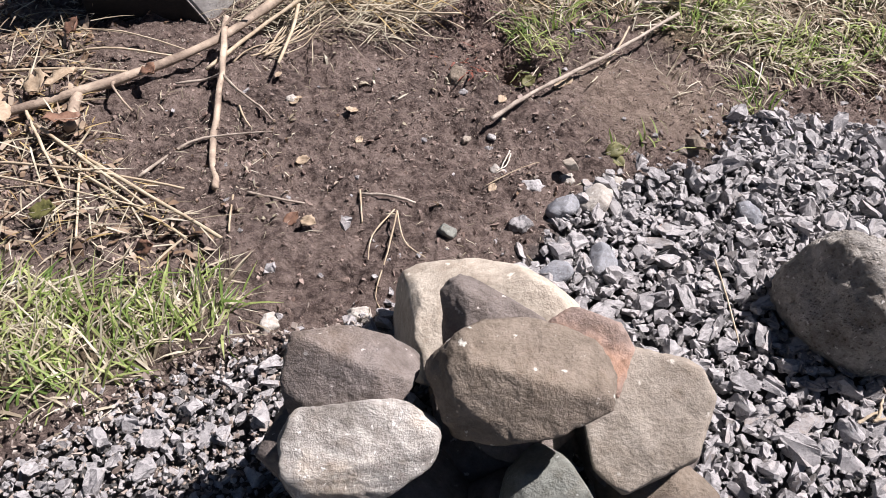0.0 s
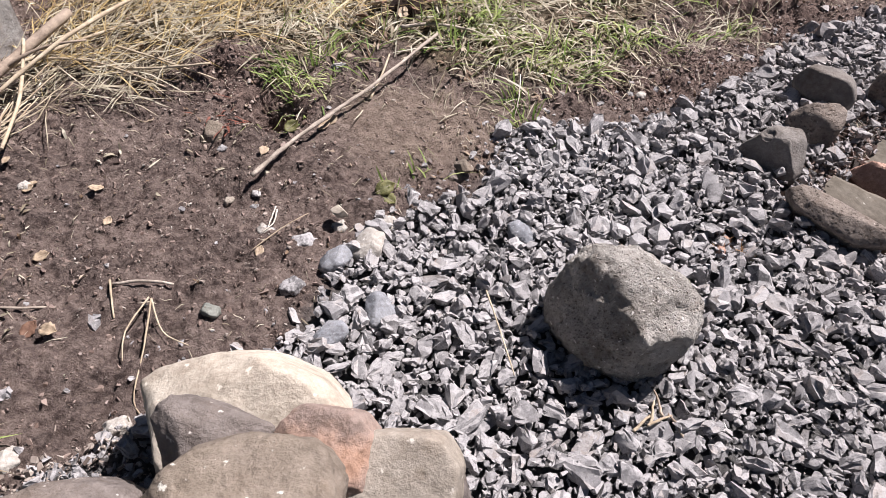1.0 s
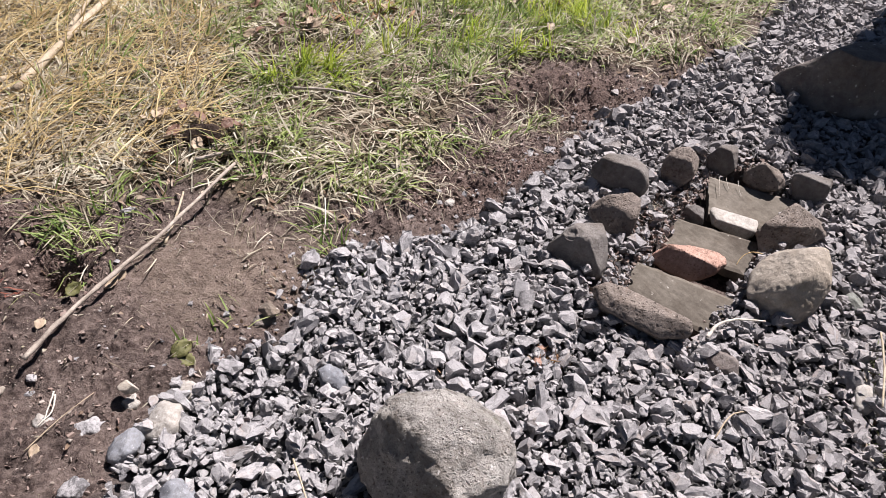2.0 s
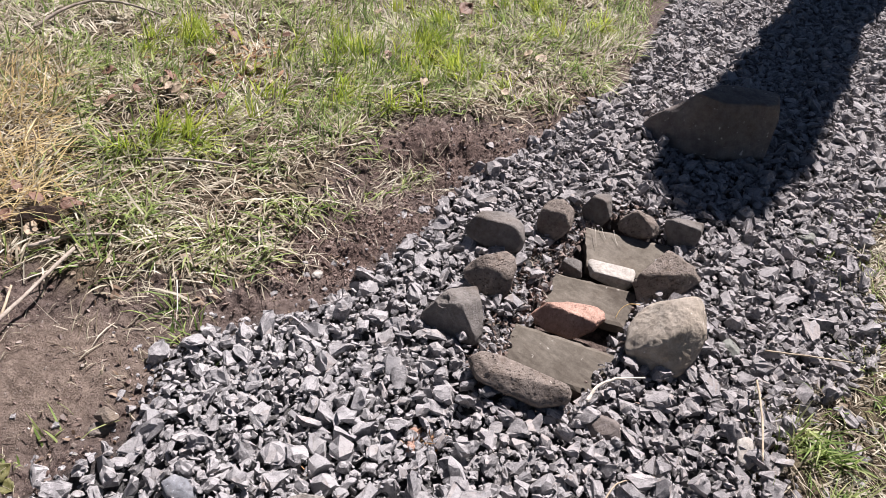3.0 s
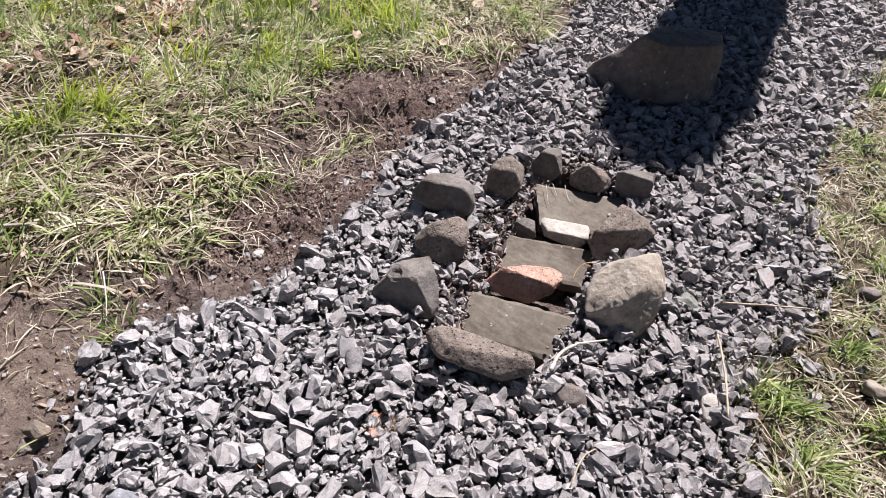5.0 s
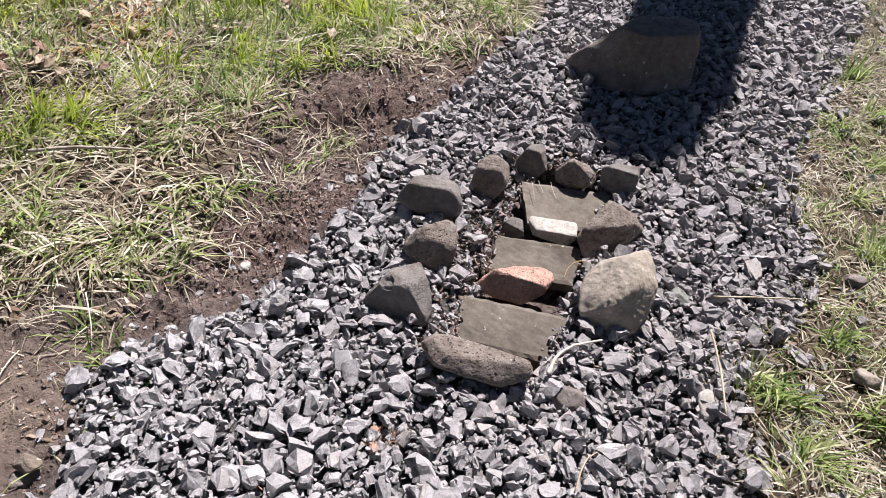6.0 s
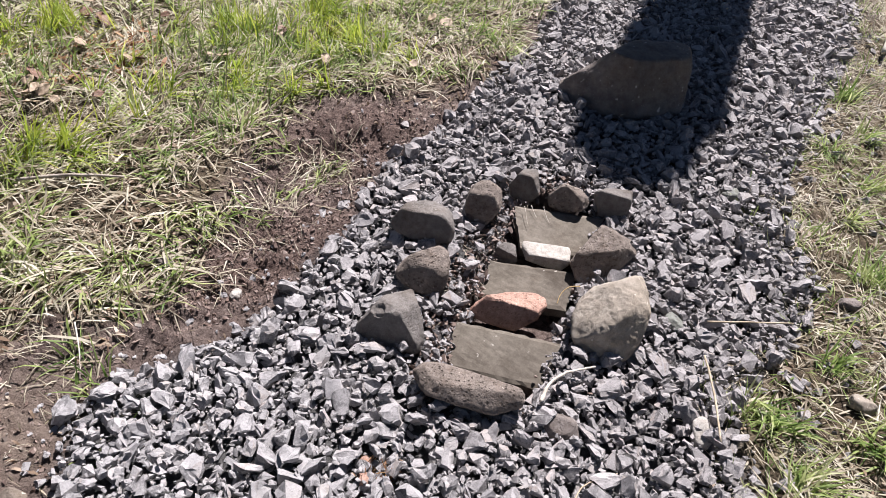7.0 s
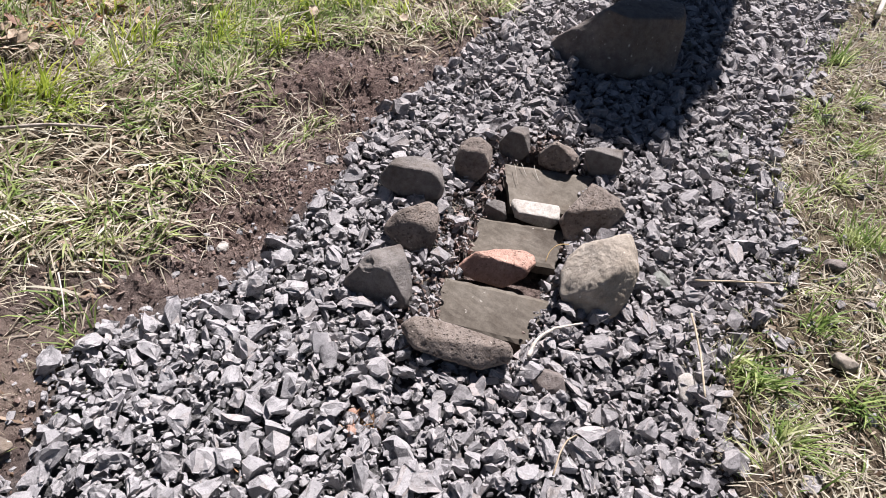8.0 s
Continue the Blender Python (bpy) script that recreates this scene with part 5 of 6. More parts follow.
blades("verge_litter", roots_in(VERGE_POLY, VBOX, 11000, 179, verge_thick), (0.01, 0.035), (0.004, 0.010), (1.1, 1.57), M_LITTER, "brown shreds of dead leaf in the verge", 180, 0.8, None, 0.012, "leaf litter")
blades("verge_grass", roots_in(VERGE_POLY, VBOX, 24000, 81, verge_green), (0.03, 0.12), (0.002, 0.005), (0.3, 1.45), M_GREEN, "green grass along the gravel edge", 82, 0.9)
VTUFTS = [(2.106, 1.02, 1.2), (2.14, 0.96, 1.0), (2.833, 1.179, 1.1), (2.88, 1.13, 0.9), (3.371, 1.717, 1.0), (3.307, 1.488, 0.8), (2.42, 1.02, 0.8), (2.30, 0.80, 1.0), (2.05, 0.82, 1.0), (3.05, 1.40, 0.7), (3.8, 1.95, 1.2), (3.6, 1.7, 1.0), (2.62, 0.90, 1.0)]
tufts("verge_tuft", VTUFTS, M_GREEN, "bright green tufts at the gravel edge", 408, (0.05, 0.15), 60)
CBOX = (-1.4, 0.1, -0.4, 0.9)
blades("tuft_grass", roots_in(CLUMP_POLY, CBOX, 2500, 83, lambda x, y: smooth(-0.02, 0.10, edge_gap(CLUMP_POLY, x, y) + 0.1 * wave(x, y, 7, 2))), (0.04, 0.14), (0.003, 0.0065), (0.4, 1.45), M_GREEN, "long green grass tussock beside the gravel", 84, 0.9)
blades("tuft_straw", roots_in(CLUMP_POLY, CBOX, 3200, 85, lambda x, y: smooth(-0.02, 0.08, edge_gap(CLUMP_POLY, x, y))), (0.03, 0.15), (0.0025, 0.006), (0.6, 1.55), M_DRY, "dead pale blades in the tussock", 86, 0.8)
STRAW_POLY = [(-1.7, 1.0), (-1.15, 0.74), (-0.62, 0.88), (-0.60, 0.97), (-0.92, 1.10), (-1.2, 1.35), (-1.45, 1.9), (-2.2, 2.2), (-2.2, 1.2)]
blades("straw_litter", roots_in(STRAW_POLY, (-2.2, 0.7, -0.5, 2.2), 1700, 87), (0.03, 0.19), (0.0025, 0.006), (1.35, 1.57), M_DRY, "heap of dry straw and reed stalks", 88, 0.16, (-0.45, 0.95), 0.06, "straw")
blades("straw_tangle", roots_in(STRAW_POLY, (-2.2, 0.7, -0.5, 2.2), 900, 187), (0.02, 0.11), (0.002, 0.005), (0.9, 1.56), M_GOLD, "tangled brown straw under the stalks", 188, 0.7, None, 0.03, "straw")
blades("heap_litter", roots_in(STRAW_POLY, (-2.2, 0.7, -0.5, 2.2), 2600, 287), (0.015, 0.06), (0.006, 0.022), (1.0, 1.56), M_LITTER, "grey-brown dead leaf scraps under the stalks", 288, 0.8, None, 0.02, "leaf litter")
TOP_POLY = [(-0.95, 1.98), (-0.55, 1.92), (-0.30, 1.98), (-0.20, 2.12), (0.1, 2.2), (0.45, 2.35), (0.45, 3.6), (-1.0, 3.6)]
blades("golden_straw", roots_in(TOP_POLY, (-1.0, 1.9, 0.5, 3.6), 4600, 89, lambda x, y: smooth(0.0, 0.12, edge_gap(TOP_POLY, x, y)) * np.clip(0.8 + wave(x, y, 3, 2), 0, 1)), (0.10, 0.34), (0.002, 0.005), (0.9, 1.55), M_GOLD, "flattened golden dry grass", 90, 0.5, (0.6, 0.9), 0.03, "straw")

NOOK_POLY = [(-1.10, 1.84), (-0.80, 1.80), (-0.45, 1.84), (-0.28, 2.0), (-0.35, 2.35), (-0.85, 2.35), (-0.88, 2.10)]
blades("nook_straw", roots_in(NOOK_POLY, (-1.2, 1.8, -0.2, 2.4), 1500, 590, lambda x, y: smooth(-0.02, 0.08, edge_gap(NOOK_POLY, x, y))), (0.08, 0.28), (0.002, 0.0055), (1.2, 1.57), M_DRY, "pale tangled straw beside the concrete block", 591, 0.5, (0.7, 0.8), 0.05, "straw")

blades("step_straw", roots_in([(1.2, 1.2), (2.5, 1.2), (2.5, 2.3), (1.2, 2.3)], (1.2, 1.2, 2.5, 2.3), 1500, 420, lambda x, y: smooth(0.09, 0.12, pit_gap(x, y)) * smooth(0.24, 0.17, pit_gap(x, y)) * (y > x * 0.7 + 0.42)), (0.015, 0.07), (0.001, 0.0028), (1.1, 1.57), M_DRY, "thin straw and rootlets round the steps", 421, 0.8, None, 0.03, "straw")

# ---- branches, twigs and leaves on the soil ----
stick("fallen_branch", lain([(-1.44, 1.12, 0.02), (-1.12, 1.42, 0.035), (-0.93, 1.68, 0.06), (-0.80, 1.92, 0.10), (-0.68, 2.18, 0.12)]), 0.0135, 0.0150, M_STICK, "peeled brown branch lying across the straw", "branch", 91, 0.12)
long_branch = bpy.data.objects["fallen_branch"]
stick("side_shoot", lain([(-0.80, 1.92, 0.10), (-0.70, 1.98, 0.13), (-0.58, 2.02, 0.12)]), 0.006, 0.003, M_STICK, "", "", 501, 0.3, 6, 4, "", long_branch)
stick("side_shoot", lain([(-0.93, 1.68, 0.06), (-0.90, 1.75, 0.11), (-0.83, 1.80, 0.15)]), 0.005, 0.0025, M_STICK, "", "", 502, 0.3, 6, 4, "", long_branch)
stick("side_shoot", lain([(-1.12, 1.42, 0.035), (-1.08, 1.36, 0.05), (-1.02, 1.33, 0.03)]), 0.005, 0.003, M_STICK, "", "", 503, 0.3, 6, 4, "", long_branch)
stick("fallen_branch", lain([(-0.93, 1.78, 0.09), (-0.84, 1.53, 0.03), (-0.76, 1.27, 0.012), (-0.67, 1.105, 0.012)]), 0.0105, 0.0085, M_STICK, "short crooked pale branch on bare soil", "branch", 92, 0.5)
short_branch = bpy.data.objects["fallen_branch.001"]
stick("side_shoot", lain([(-0.84, 1.53, 0.03), (-0.77, 1.48, 0.035), (-0.70, 1.46, 0.012), (-0.635, 1.40, 0.008)]), 0.005, 0.0025, M_STICKGREY, "", "", 504, 0.3, 6, 4, "", short_branch)
stick("side_shoot", lain([(-0.84, 1.53, 0.03), (-0.90, 1.54, 0.03), (-0.98, 1.50, 0.012)]), 0.005, 0.003, M_STICKGREY, "", "", 505, 0.3, 6, 4, "", short_branch)
stick("twig", lain([(-0.757, 1.448, 0.012), (-0.72, 1.40, 0.014), (-0.685, 1.361, 0.008)]), 0.0035, 0.002, M_REED, "thin pale broken twig on dark soil", "twig", 506)
stick("stick", lain([(-0.90, 1.55, 0.05), (-0.80, 1.80, 0.09), (-0.64, 2.02, 0.12), (-0.50, 2.25, 0.10)]), 0.0058, 0.0066, M_REED, "straight pale stalk on the branch", seed=93)
stick("stick", lain([(-0.76, 2.02, 0.13), (-0.72, 1.82, 0.09), (-0.69, 1.60, 0.06)]), 0.0050, 0.0050, M_REED, "pale stalk jutting over the soil", seed=94)
stick("stick", [(-0.04, 1.55, 0.012), (0.02, 1.635, 0.022), (0.09, 1.73, 0.026), (0.18, 1.84, 0.026), (0.27, 1.95, 0.030), (0.47, 2.22, 0.045)], 0.0070, 0.0050, M_STICKGREY, "long grey stick lying on trodden soil", seed=95)
stick("twig", lain([(0.26, 1.93, 0.012), (0.29, 2.02, 0.03), (0.315, 2.11, 0.05)]), 0.004, 0.003, M_REED, "thin side twig by the grey stick", "twig", 96)
stick("twig", lain([(-0.312, 1.195, 0.008), (-0.24, 1.197, 0.012), (-0.168, 1.188, 0.008)]), 0.004, 0.003, M_STICKGREY, "small brown twig on dark soil", "twig", 97)
stick("twig", lain([(-0.32, 1.205, 0.012), (-0.30, 1.15, 0.01), (-0.28, 1.095, 0.006)]), 0.003, 0.002, M_REED, "thin pale twig on dark soil", "twig", 98)
stick("twig", lain([(-0.59, 1.12, 0.006), (-0.51, 1.122, 0.009), (-0.425, 1.137, 0.006)]), 0.004, 0.003, M_STICKGREY, "straight brown twig on dark soil", "twig", 99)
stick("twig", lain([(-0.62, 1.10, 0.01), (-0.60, 1.04, 0.012), (-0.57, 0.97, 0.006)]), 0.003, 0.0025, M_REED, "short pale twig on dark soil", "twig", 100)
stick("twig", lain([(-0.89, 1.11, 0.01), (-0.83, 1.245, 0.014), (-0.77, 1.30, 0.01), (-0.62, 1.36, 0.006)]), 0.005, 0.002, M_STICKGREY, "forked grey twig on dark soil", "twig", 101)
stick("branch_stub", lain([(-1.20, 1.36, 0.03), (-1.14, 1.21, 0.03)]), 0.016, 0.014, M_STICK, "short sawn stub of pale branch", "branch", 102)
for k in range(12):
    rg = np.random.default_rng(620 + k)
    a, far = (-0.80 + rg.normal(0, 0.035), 1.70 + rg.normal(0, 0.06)), rg.uniform(0.14, 0.34)
    turn = math.radians(56 + rg.normal(0, 13))
    b = (a[0] + far * math.cos(turn), a[1] + far * math.sin(turn))
    stick("reed_stalk", lain([(*a, 0.012), ((a[0] + b[0]) / 2 + rg.normal(0, 0.014), (a[1] + b[1]) / 2, rg.uniform(0.02, 0.05)), (*b, rg.uniform(0.03, 0.08))]), rg.uniform(0.002, 0.004), 0.0016, M_REED, "frayed pale reed lying under the branch", "stalk", 620 + k, 0.7, 6, group="reed stalks")
for k, (a, b, r) in enumerate((((-1.15, 1.16), (-0.57, 0.935), 0.006), ((-1.17, 1.12), (-0.66, 0.93), 0.005), ((-1.22, 1.19), (-0.80, 1.00), 0.005), ((-1.30, 1.05), (-0.74, 1.08), 0.004), ((-1.35, 1.30), (-1.0, 0.98), 0.005),
                               ((-1.05, 1.12), (-0.90, 0.86), 0.004), ((-1.40, 1.48), (-1.05, 1.62), 0.004), ((-1.45, 1.62), (-0.98, 1.66), 0.003), ((-1.5, 1.4), (-1.05, 1.5), 0.005), ((-1.25, 1.0), (-0.78, 0.98), 0.003),
                               ((-0.80, 2.10), (-0.35, 1.93), 0.004), ((-0.62, 2.02), (-0.22, 1.98), 0.005), ((-0.55, 2.12), (-0.20, 1.94), 0.004), ((-0.88, 2.0), (-0.45, 2.30), 0.006), ((-0.75, 2.5), (-0.40, 2.99), 0.012), ((-0.52, 2.50), (-0.22, 2.98), 0.011), ((-0.25, 2.75), (0.05, 3.70), 0.016), ((-0.14, 3.2), (-0.03, 3.75), 0.01))):
    c = ((a[0] + b[0]) / 2, (a[1] + b[1]) / 2)
    stick("reed_stalk", lain([(*a, 0.025), (*c, 0.04), (*b, 0.02)]), r, r * 0.7, M_REED, "dry hollow reed stalk lying in straw", "stalk", 110 + k, 0.3, group="reed stalks")
for k, pts in enumerate(([(-0.20, 1.13, 0.03), (-0.19, 1.01, 0.012), (-0.186, 0.89, 0.008), (-0.14, 0.845, 0.006)], [(-0.20, 1.13, 0.03), (-0.16, 1.05, 0.02), (-0.10, 1.02, 0.006)], [(-0.21, 1.14, 0.02), (-0.24, 1.05, 0.015), (-0.23, 0.98, 0.006)])):
    stick("dry_root", lain(pts), 0.0022, 0.0012, M_REED, "stringy dry root lying on the soil", "root", 140 + k)
stick("dry_root", [(1.648, 1.292, 0.014), (1.668, 1.305, 0.020), (1.692, 1.319, 0.022), (1.747, 1.330, 0.020), (1.795, 1.324, 0.016), (1.845, 1.316, 0.008)], 0.0056, 0.0022, M_ROOT, "pale bleached root curling beside the slab", "root", 150)
for k, pts in enumerate(([(2.075, 1.945, 0.004), (2.066, 1.925, 0.0), (2.052, 1.895, -0.014), (2.045, 1.877, -0.020)], [(2.132, 1.915, 0.004), (2.127, 1.900, -0.004), (2.122, 1.878, -0.014), (2.119, 1.860, -0.018)], [(2.10, 1.94, 0.002), (2.094, 1.915, -0.006), (2.092, 1.897, -0.014)])):
    stick("dry_root", pts, 0.0010, 0.0005, M_ROOT, "thin pale rootlet hanging over the upper slab", "root", 145 + k, 0.2, 6)
stick("dry_root", [(2.01, 1.575, -0.005), (1.975, 1.583, 0.0), (1.945, 1.580, -0.010), (1.918, 1.562, -0.024)], 0.0018, 0.0010, M_GOLDSTALK, "yellowish dry blade curled over the middle slab", "straw", 149, 0.2, 6)
stick("stalk", lain([(-0.01, 1.31, 0.008), (0.055, 1.375, 0.018), (0.09, 1.41, 0.018), (0.115, 1.45, 0.006)]), 0.0016, 0.001, M_REED, "thin bent dry stalk on the soil", "stalk", 156, 0.2, 6)
for k, pts in enumerate(([(0.03, 1.46, 0.008), (0.022, 1.42, 0.014), (0.018, 1.385, 0.006)], [(0.034, 1.45, 0.006), (0.03, 1.41, 0.010), (0.006, 1.375, 0.005)], [(0.73, 2.02, 0.03), (0.722, 1.95, 0.03), (0.705, 1.88, 0.012)])):
    stick("dry_root", lain(pts), 0.0024, 0.001, M_ROOT, "short bleached root lying on the soil", "root", 157 + k, 0.5, 6)
stone("stone", (0.53, 1.615, -0.004), (-120, 60), [(-170, 0.027), (-110, 0.016), (-50, 0.021), (10, 0.032), (70, 0.018), (130, 0.022)], (0.014, 0.016), M_BROWN, 66, "small brown stone half sunk in trodden soil", "stone", detail=5)
stone("stone", (0.196, 1.422, 0.008), (-120, 60), [(-170, 0.022), (-110, 0.012), (-50, 0.016), (10, 0.026), (70, 0.014), (130, 0.018)], (0.012, 0.014), M_PALE, 67, "small cream stone chip on the soil", "stone", detail=5)
stick("stalk", [(2.10, 1.19, 0.05), (2.03, 1.09, 0.045), (1.945, 0.99, 0.04)], 0.003, 0.0025, M_REED, "thin bleached stalk lying on the gravel", "stalk", 151)
stick("stalk", [(2.215, 1.28, 0.035), (2.32, 1.22, 0.04), (2.43, 1.16, 0.04)], 0.003, 0.002, M_REED, "thin bleached stalk lying on the gravel", "stalk", 152)
stick("stalk", lain([(4.35, 2.13, 0.05), (4.75, 2.33, 0.1), (5.2, 2.55, 0.08)]), 0.012, 0.009, M_ROOT, "pale dead stalk in the grass verge", "stalk", 153)
stick("twig", lain([(0.69, 2.66, 0.03), (0.83, 2.61, 0.035), (0.97, 2.555, 0.03)]), 0.006, 0.004, M_STICKGREY, "dark twig lying in the lawn", "twig", 154)
stick("twig", lain([(0.35, 2.26, 0.03), (0.47, 2.28, 0.03), (0.60, 2.27, 0.02)]), 0.007, 0.004, M_STICKGREY, "grey twig among dead leaves", "twig", 155)


def leaf(at, size, turn, mat, label, seed, tilt=12, name="leaf"):
    """A dry leaf: a pointed, cupped blade with a raised midrib."""
    rng = np.random.default_rng(seed)
    n = 9
    V, F = [], []
    for i in range(n):
        s = i / (n - 1)
        half = size * 0.36 * math.sin(math.pi * min(1, 0.04 + s * 0.96)) ** 0.8 * (1 + 0.22 * math.sin(s * 26))
        for j in (-2, -1, 0, 1, 2):
            V.append((size * (s - 0.5), half * j / 2, size * (0.10 * abs(j) / 2 + 0.10 * math.sin(s * 3 + seed) + 0.03 * rng.normal())))
    for i in range(n - 1):
        for j in range(4):
            p = i * 5 + j
            F.append((p, p + 5, p + 6, p + 1))
    me = mesh_of("leaf", np.array(V), np.array(F), mat, True)
    ob = new(name, me)
    ob.matrix_world = pose(at[0], at[1], gz(at[0], at[1]) + at[2], tilt, -tilt * 0.5, turn)
    so = ob.modifiers.new("thick", "SOLIDIFY")
    so.thickness = 0.0012
    rib = stick("stem", [(-0.72 * size, 0, 0.10 * size * math.sin(seed) - 0.002), (-0.3 * size, 0, 0.10 * size * math.sin(0.6 + seed)), (0.3 * size, 0, 0.10 * size * math.sin(2.4 + seed) + 0.001)], size * 0.018, size * 0.008, M_STICKGREY, "", "", seed, 0.1, 5, 3)
    rib.parent = ob
    return tagged(ob, label, "leaf", "scattered dead leaves")


leaf((-0.506, 1.286, 0.012), 0.04, 20, M_LEAF_TAN, "pale yellow-tan dead leaf on soil", 161)
leaf((-0.452, 1.062, 0.012), 0.045, 60, M_LEAF_RUST, "rust-orange dead leaf on soil", 162)
leaf((-0.40, 1.050, 0.012), 0.045, -15, M_LEAF_TAN, "curled tan dead leaf on soil", 163)
leaf((0.314, 1.53, 0.012), 0.06, 25, M_LEAF_GREEN, "olive-green leaf at the gravel edge", 164, 30)
leaf((0.325, 1.50, 0.010), 0.05, -40, M_LEAF_GREEN, "olive-green leaf at the gravel edge", 165, 10)
SHRED_POLY = [(-0.28, 1.72), (-0.08, 1.72), (-0.08, 1.90), (-0.28, 1.90)]
blades("red_shreds", roots_in(SHRED_POLY, (-0.28, 1.72, -0.08, 1.90), 45, 166, lambda x, y: np.exp(-(np.hypot(x + 0.17, y - 1.80) / 0.07) ** 2)), (0.02, 0.07), (0.003, 0.009), (1.0, 1.5), M_LEAF_RED, "shredded dark red leaves on the soil", 167, 0.6, None, 0.02, "leaf litter")
leaf((0.035, 1.79, 0.02), 0.05, 40, M_LEAF_GREEN, "dark green leaf curled over a hole", 173, 30)
leaf((-1.00, 0.90, 0.04), 0.07, 15, M_LEAF_GREEN, "yellow-olive dead leaf in the straw", 168)
leaf((-0.68, 0.82, 0.10), 0.05, 15, M_LEAF_RUST, "brown curled leaf on the tussock", 169, 40)
blades("dead_seedhead", roots_in([(1.16, 1.28), (1.28, 1.28), (1.28, 1.39), (1.16, 1.39)], (1.16, 1.28, 1.28, 1.39), 320, 170, lambda x, y: spot(x, y, 1.22, 1.335, 0.028, 0.024)), (0.012, 0.045), (0.0012, 0.003), (0.7, 1.5), M_RUSTLITTER, "tangled rust-brown dead plant tuft on gravel", 171, 1.2, None, 0.045, "dead plant")
leaf((2.35, 3.74, 0.06), 0.11, 30, M_LEAF_RUST, "rust-red dead leaf in the lawn", 172, 30)
for k in range(16):
    rg = np.random.default_rng(180 + k)
    leaf((0.30 + rg.normal(0, 0.13), 2.40 + rg.normal(0, 0.09), 0.035), rg.uniform(0.035, 0.065), rg.uniform(0, 360), (M_LEAF_TAN, M_LEAF_RUST)[k % 2], "brown dead leaf lying in thin lawn", 180 + k, rg.uniform(5, 35))
for k in range(14):
    rg = np.random.default_rng(210 + k)
    leaf((-1.35 + rg.normal(0, 0.18), 1.40 + rg.normal(0, 0.22), 0.07), rg.uniform(0.06, 0.10), rg.uniform(0, 360), (M_LEAF_RUST, M_LEAF_TAN)[k % 2], "crisp brown leaf caught in the straw", 210 + k, rg.uniform(5, 40))

for k, (x, y, r, mat, lab) in enumerate(((-0.148, 1.685, 0.016, M_GRAVEL, "small grey pebble on dark soil"), (-0.175, 1.745, 0.036, M_BROWN, "brown stone half sunk in soil"), (-0.629, 1.524, 0.018, M_CHALK, "small pale stone on dark soil"),
                                         (-0.39, 0.766, 0.028, M_CHALK, "pale chip of stone on soil"), (-0.21, 0.842, 0.03, M_CHALK, "white chip of stone on soil"), (-0.071, 1.107, 0.028, M_GREYGREEN, "flat grey stone on soil"),
                                         (0.10, 1.20, 0.03, M_GRAVEL, "pale grey stone at the gravel edge"), (0.01, 1.39, 0.03, M_CHALK, "white flat stone on soil"), (0.11, 1.36, 0.03, M_GRAVEL, "grey stone at the gravel edge"),
                                         (0.319, 1.419, 0.040, M_CHALK, "white flat stone at the gravel edge"), (0.517, 1.599, 0.03, M_DARKBROWN, "dark brown stone at the gravel edge"), (0.987, 2.17, 0.03, M_DARKBROWN, "dark stone lying in the lawn"),
                                         (1.121, 1.985, 0.022, M_CHALK, "pale pebble on crumbled soil"), (-0.03, 1.52, 0.016, M_GRAVEL, "grey pebble on dark soil"), (-0.10, 1.50, 0.018, M_TAN, "brown pebble on dark soil"), (0.197, 1.411, 0.024, M_CHALK, "small white stone at the gravel edge"))):
    stone("pebble", (x, y, gz(x, y) + r * 0.12), (-90 + 40 * k, 74), [(a, r * (0.60 + 0.45 * ((k * 37 + a) % 7) / 7)) for a in (-150, -90, -35, 25, 80, 140)], (r * 0.38, r * 0.5), mat, 240 + k, lab, "pebble", "scattered pebbles", 40, 0.26, 4)

# ---- small things lying on the gravel and in the grass ----
stick("twig", [(0.30, 3.90, 0.05), (0.41, 3.99, 0.085), (0.54, 4.06, 0.10), (0.63, 4.04, 0.10), (0.72, 3.985, 0.10), (0.85, 3.88, 0.08)], 0.008, 0.005, M_STICKGREY, "curved bare grey twig lying in the lawn", "twig", 158)
for k in range(18):
    rg = np.random.default_rng(520 + k)
    cx, cy = ((0.66, 3.20), (0.80, 3.14), (1.12, 3.66))[k % 3]
    leaf((cx + rg.normal(0, 0.09), cy + rg.normal(0, 0.07), 0.035), rg.uniform(0.04, 0.08), rg.uniform(0, 360), (M_LEAF_RUST, M_LEAF_TAN, M_LEAF_RUST)[k % 3], "curled brown leaf among dry lawn grass", 520 + k, rg.uniform(5, 40))
stick("stalk", [(0.555, 1.14, 0.040), (0.575, 1.03, 0.046), (0.597, 0.915, 0.040)], 0.0022, 0.0016, M_REED, "thin bleached grass stem lying on the gravel", "stalk", 156)
stick("stalk", lain([(1.52, 1.02, 0.045), (1.60, 1.07, 0.05), (1.70, 1.06, 0.045)]), 0.002, 0.0014, M_REED, "thin bleached grass stem lying on the gravel", "stalk", 157)
for k, (x, y, turn) in enumerate(((0.887, 0.852, 70), (0.906, 0.875, 95), (0.863, 0.831, 40), (0.932, 0.822, 110), (0.90, 0.835, 20))):
    a = radians(turn)
    stick("wood_chip", lain([(x - 0.03 * math.cos(a), y - 0.03 * math.sin(a), 0.045), (x, y, 0.052), (x + 0.03 * math.cos(a), y + 0.03 * math.sin(a), 0.048)]), 0.0036, 0.0022, (M_REED, M_STICK)[k % 2], "splintered brown chip of wood on gravel", "wood chip", 270 + k, 0.5, 5, group="wood chips")
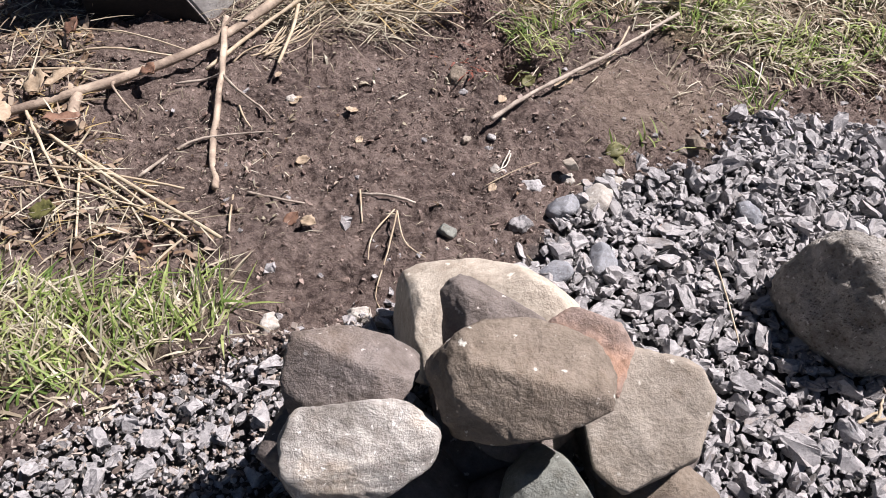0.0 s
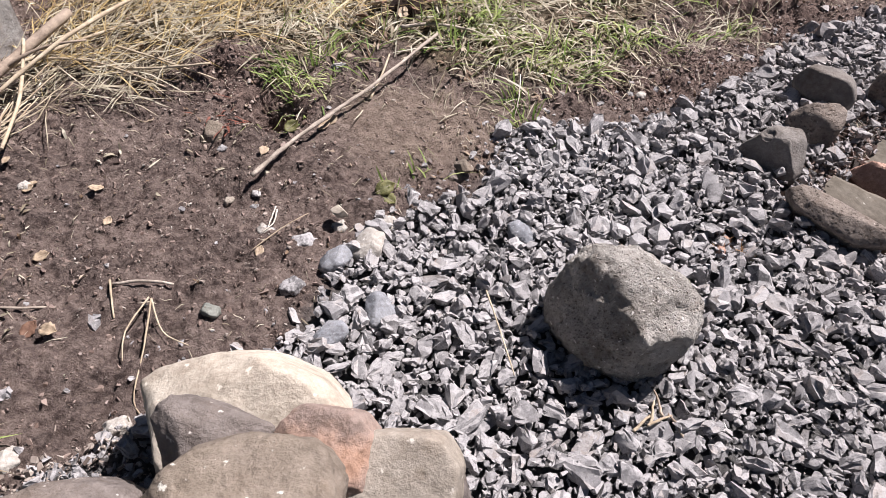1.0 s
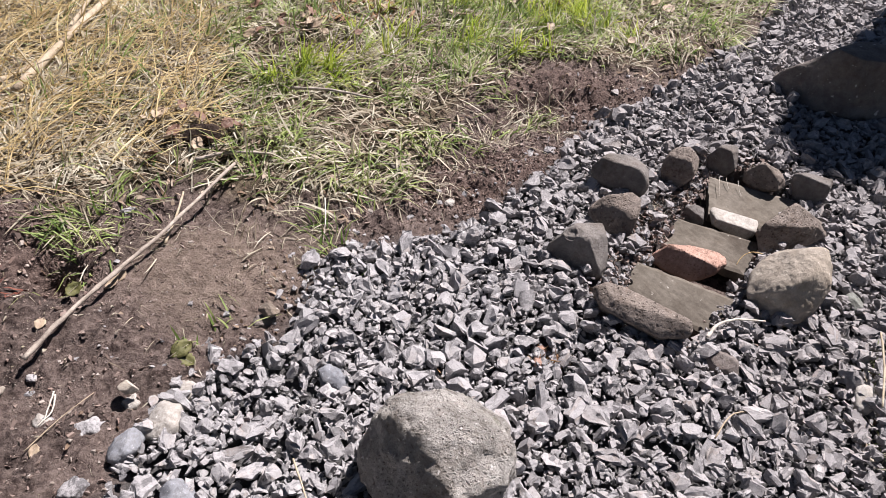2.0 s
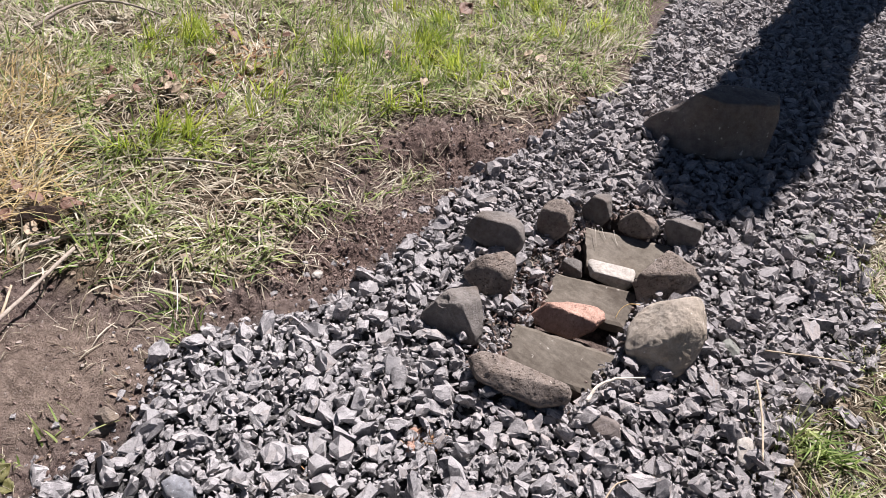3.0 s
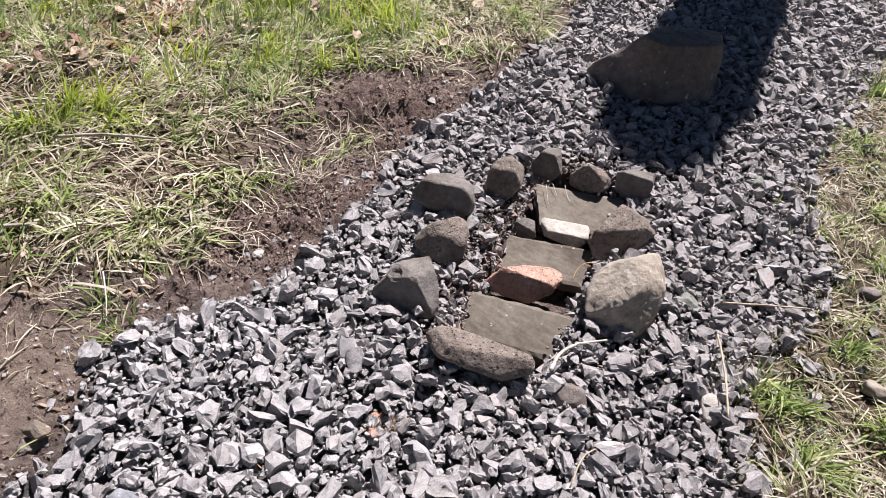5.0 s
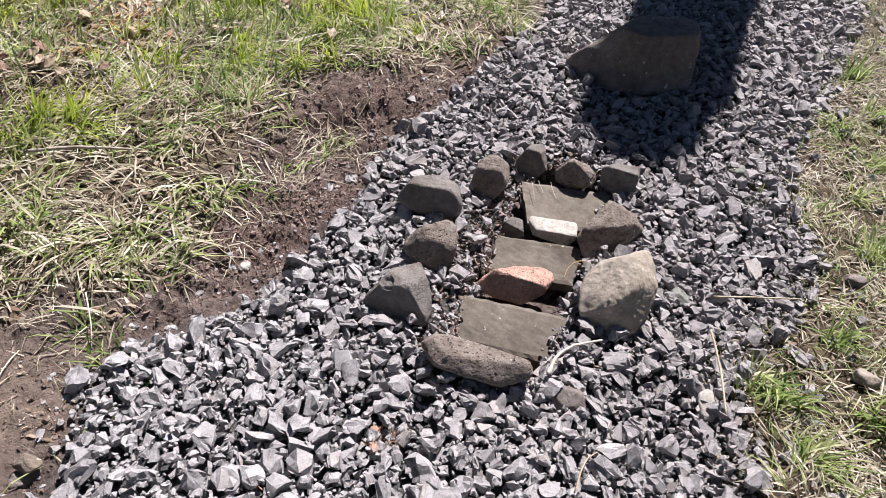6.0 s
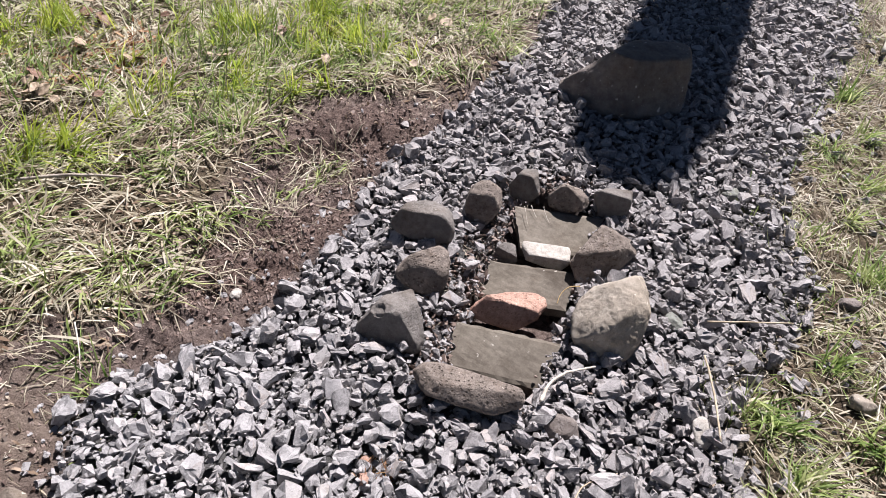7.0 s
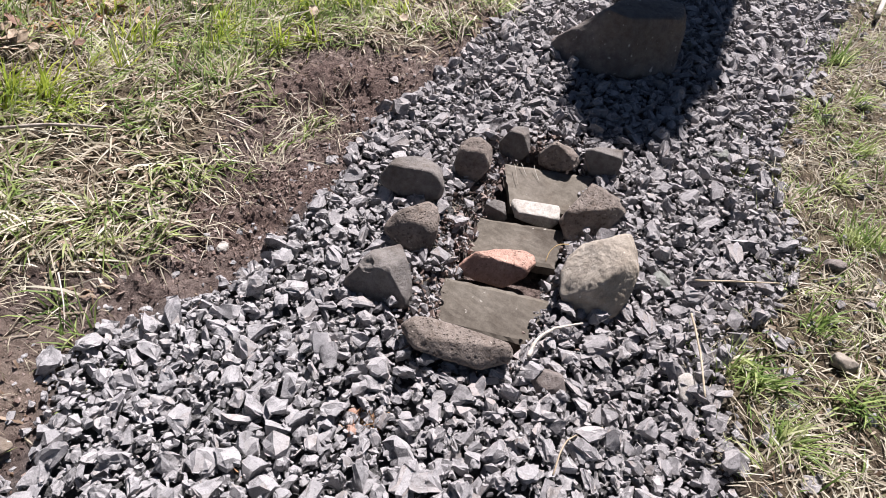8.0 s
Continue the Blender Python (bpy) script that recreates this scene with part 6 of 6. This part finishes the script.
for k, (x, y, r, mat, lab) in enumerate(((0.202, 1.051, 0.042, M_BLUE, "flat blue-grey stone at the gravel edge"), (0.314, 1.124, 0.045, M_BLUE, "pale blue-grey stone on the gravel"), (0.459, 1.273, 0.018, M_PINK, "small reddish stone on the gravel"),
                                         (1.191, 1.329, 0.020, M_PINK, "small reddish stone on the gravel"), (1.212, 1.367, 0.016, M_PINK, "small reddish stone on the gravel"), (0.20, 1.28, 0.040, M_BLUE, "pale blue-grey stone on the gravel"),
                                         (1.662, 1.218, 0.040, M_DARKBROWN, "dark rounded stone beside the steps"), (1.966, 1.043, 0.040, M_CHALK, "pale stone at the gravel edge"), (2.176, 1.342, 0.032, M_GREYGREEN, "grey stone beside the steps"),
                                         (2.379, 0.896, 0.030, M_TAN, "brown stone lying in the verge"), (2.668, 1.139, 0.030, M_DARKBROWN, "dark stone lying in the verge"), (2.816, 1.702, 0.035, M_GREYGREEN, "grey stone lying in the verge"),
                                         (0.282, 1.325, 0.046, M_CHALK, "large pale angular stone on the gravel"), (0.670, 1.371, 0.036, M_BLUE, "flat blue-grey stone on the gravel"))):
    on = 0.018 if edge_gap(GRAVEL_POLY, np.array([x]), np.array([y]))[0] > 0.03 else 0.0
    stone("pebble", (x, y, gz(x, y) + on + r * 0.4), (-90 + 53 * k, 65), [(a, r * (0.7 + 0.5 * ((k * 29 + a) % 7) / 7)) for a in (-150, -90, -35, 25, 80, 140)], (r * 0.5, r * 0.6), mat, 280 + k, lab, "pebble", "scattered pebbles", 40, 0.10, 4)
stone("bark_lump", (0.37, 2.40, gz(0.37, 2.40) + 0.022), (-100, 40), [(-170, 0.06), (-100, 0.035), (-30, 0.055), (30, 0.06), (95, 0.034), (150, 0.05)], (0.03, 0.03), M_BARK, 300, "dark brown lump of bark among dead leaves", "bark", "", 16, 0.12, 5)
for k in range(26):
    rg = np.random.default_rng(320 + k)
    leaf((rg.uniform(0.5, 2.6), rg.uniform(2.75, 3.9), 0.04), rg.uniform(0.04, 0.075), rg.uniform(0, 360), (M_LEAF_RUST, M_LEAF_TAN, M_LEAF_TAN)[k % 3], "dry brown leaf caught in the lawn", 320 + k, rg.uniform(5, 35))
for k in range(10):
    rg = np.random.default_rng(360 + k)
    leaf((rg.uniform(-0.75, 0.2), rg.uniform(0.95, 1.9), 0.006), rg.uniform(0.025, 0.045), rg.uniform(0, 360), M_LEAF_TAN, "scrap of pale dead leaf on soil", 360 + k, rg.uniform(3, 15))
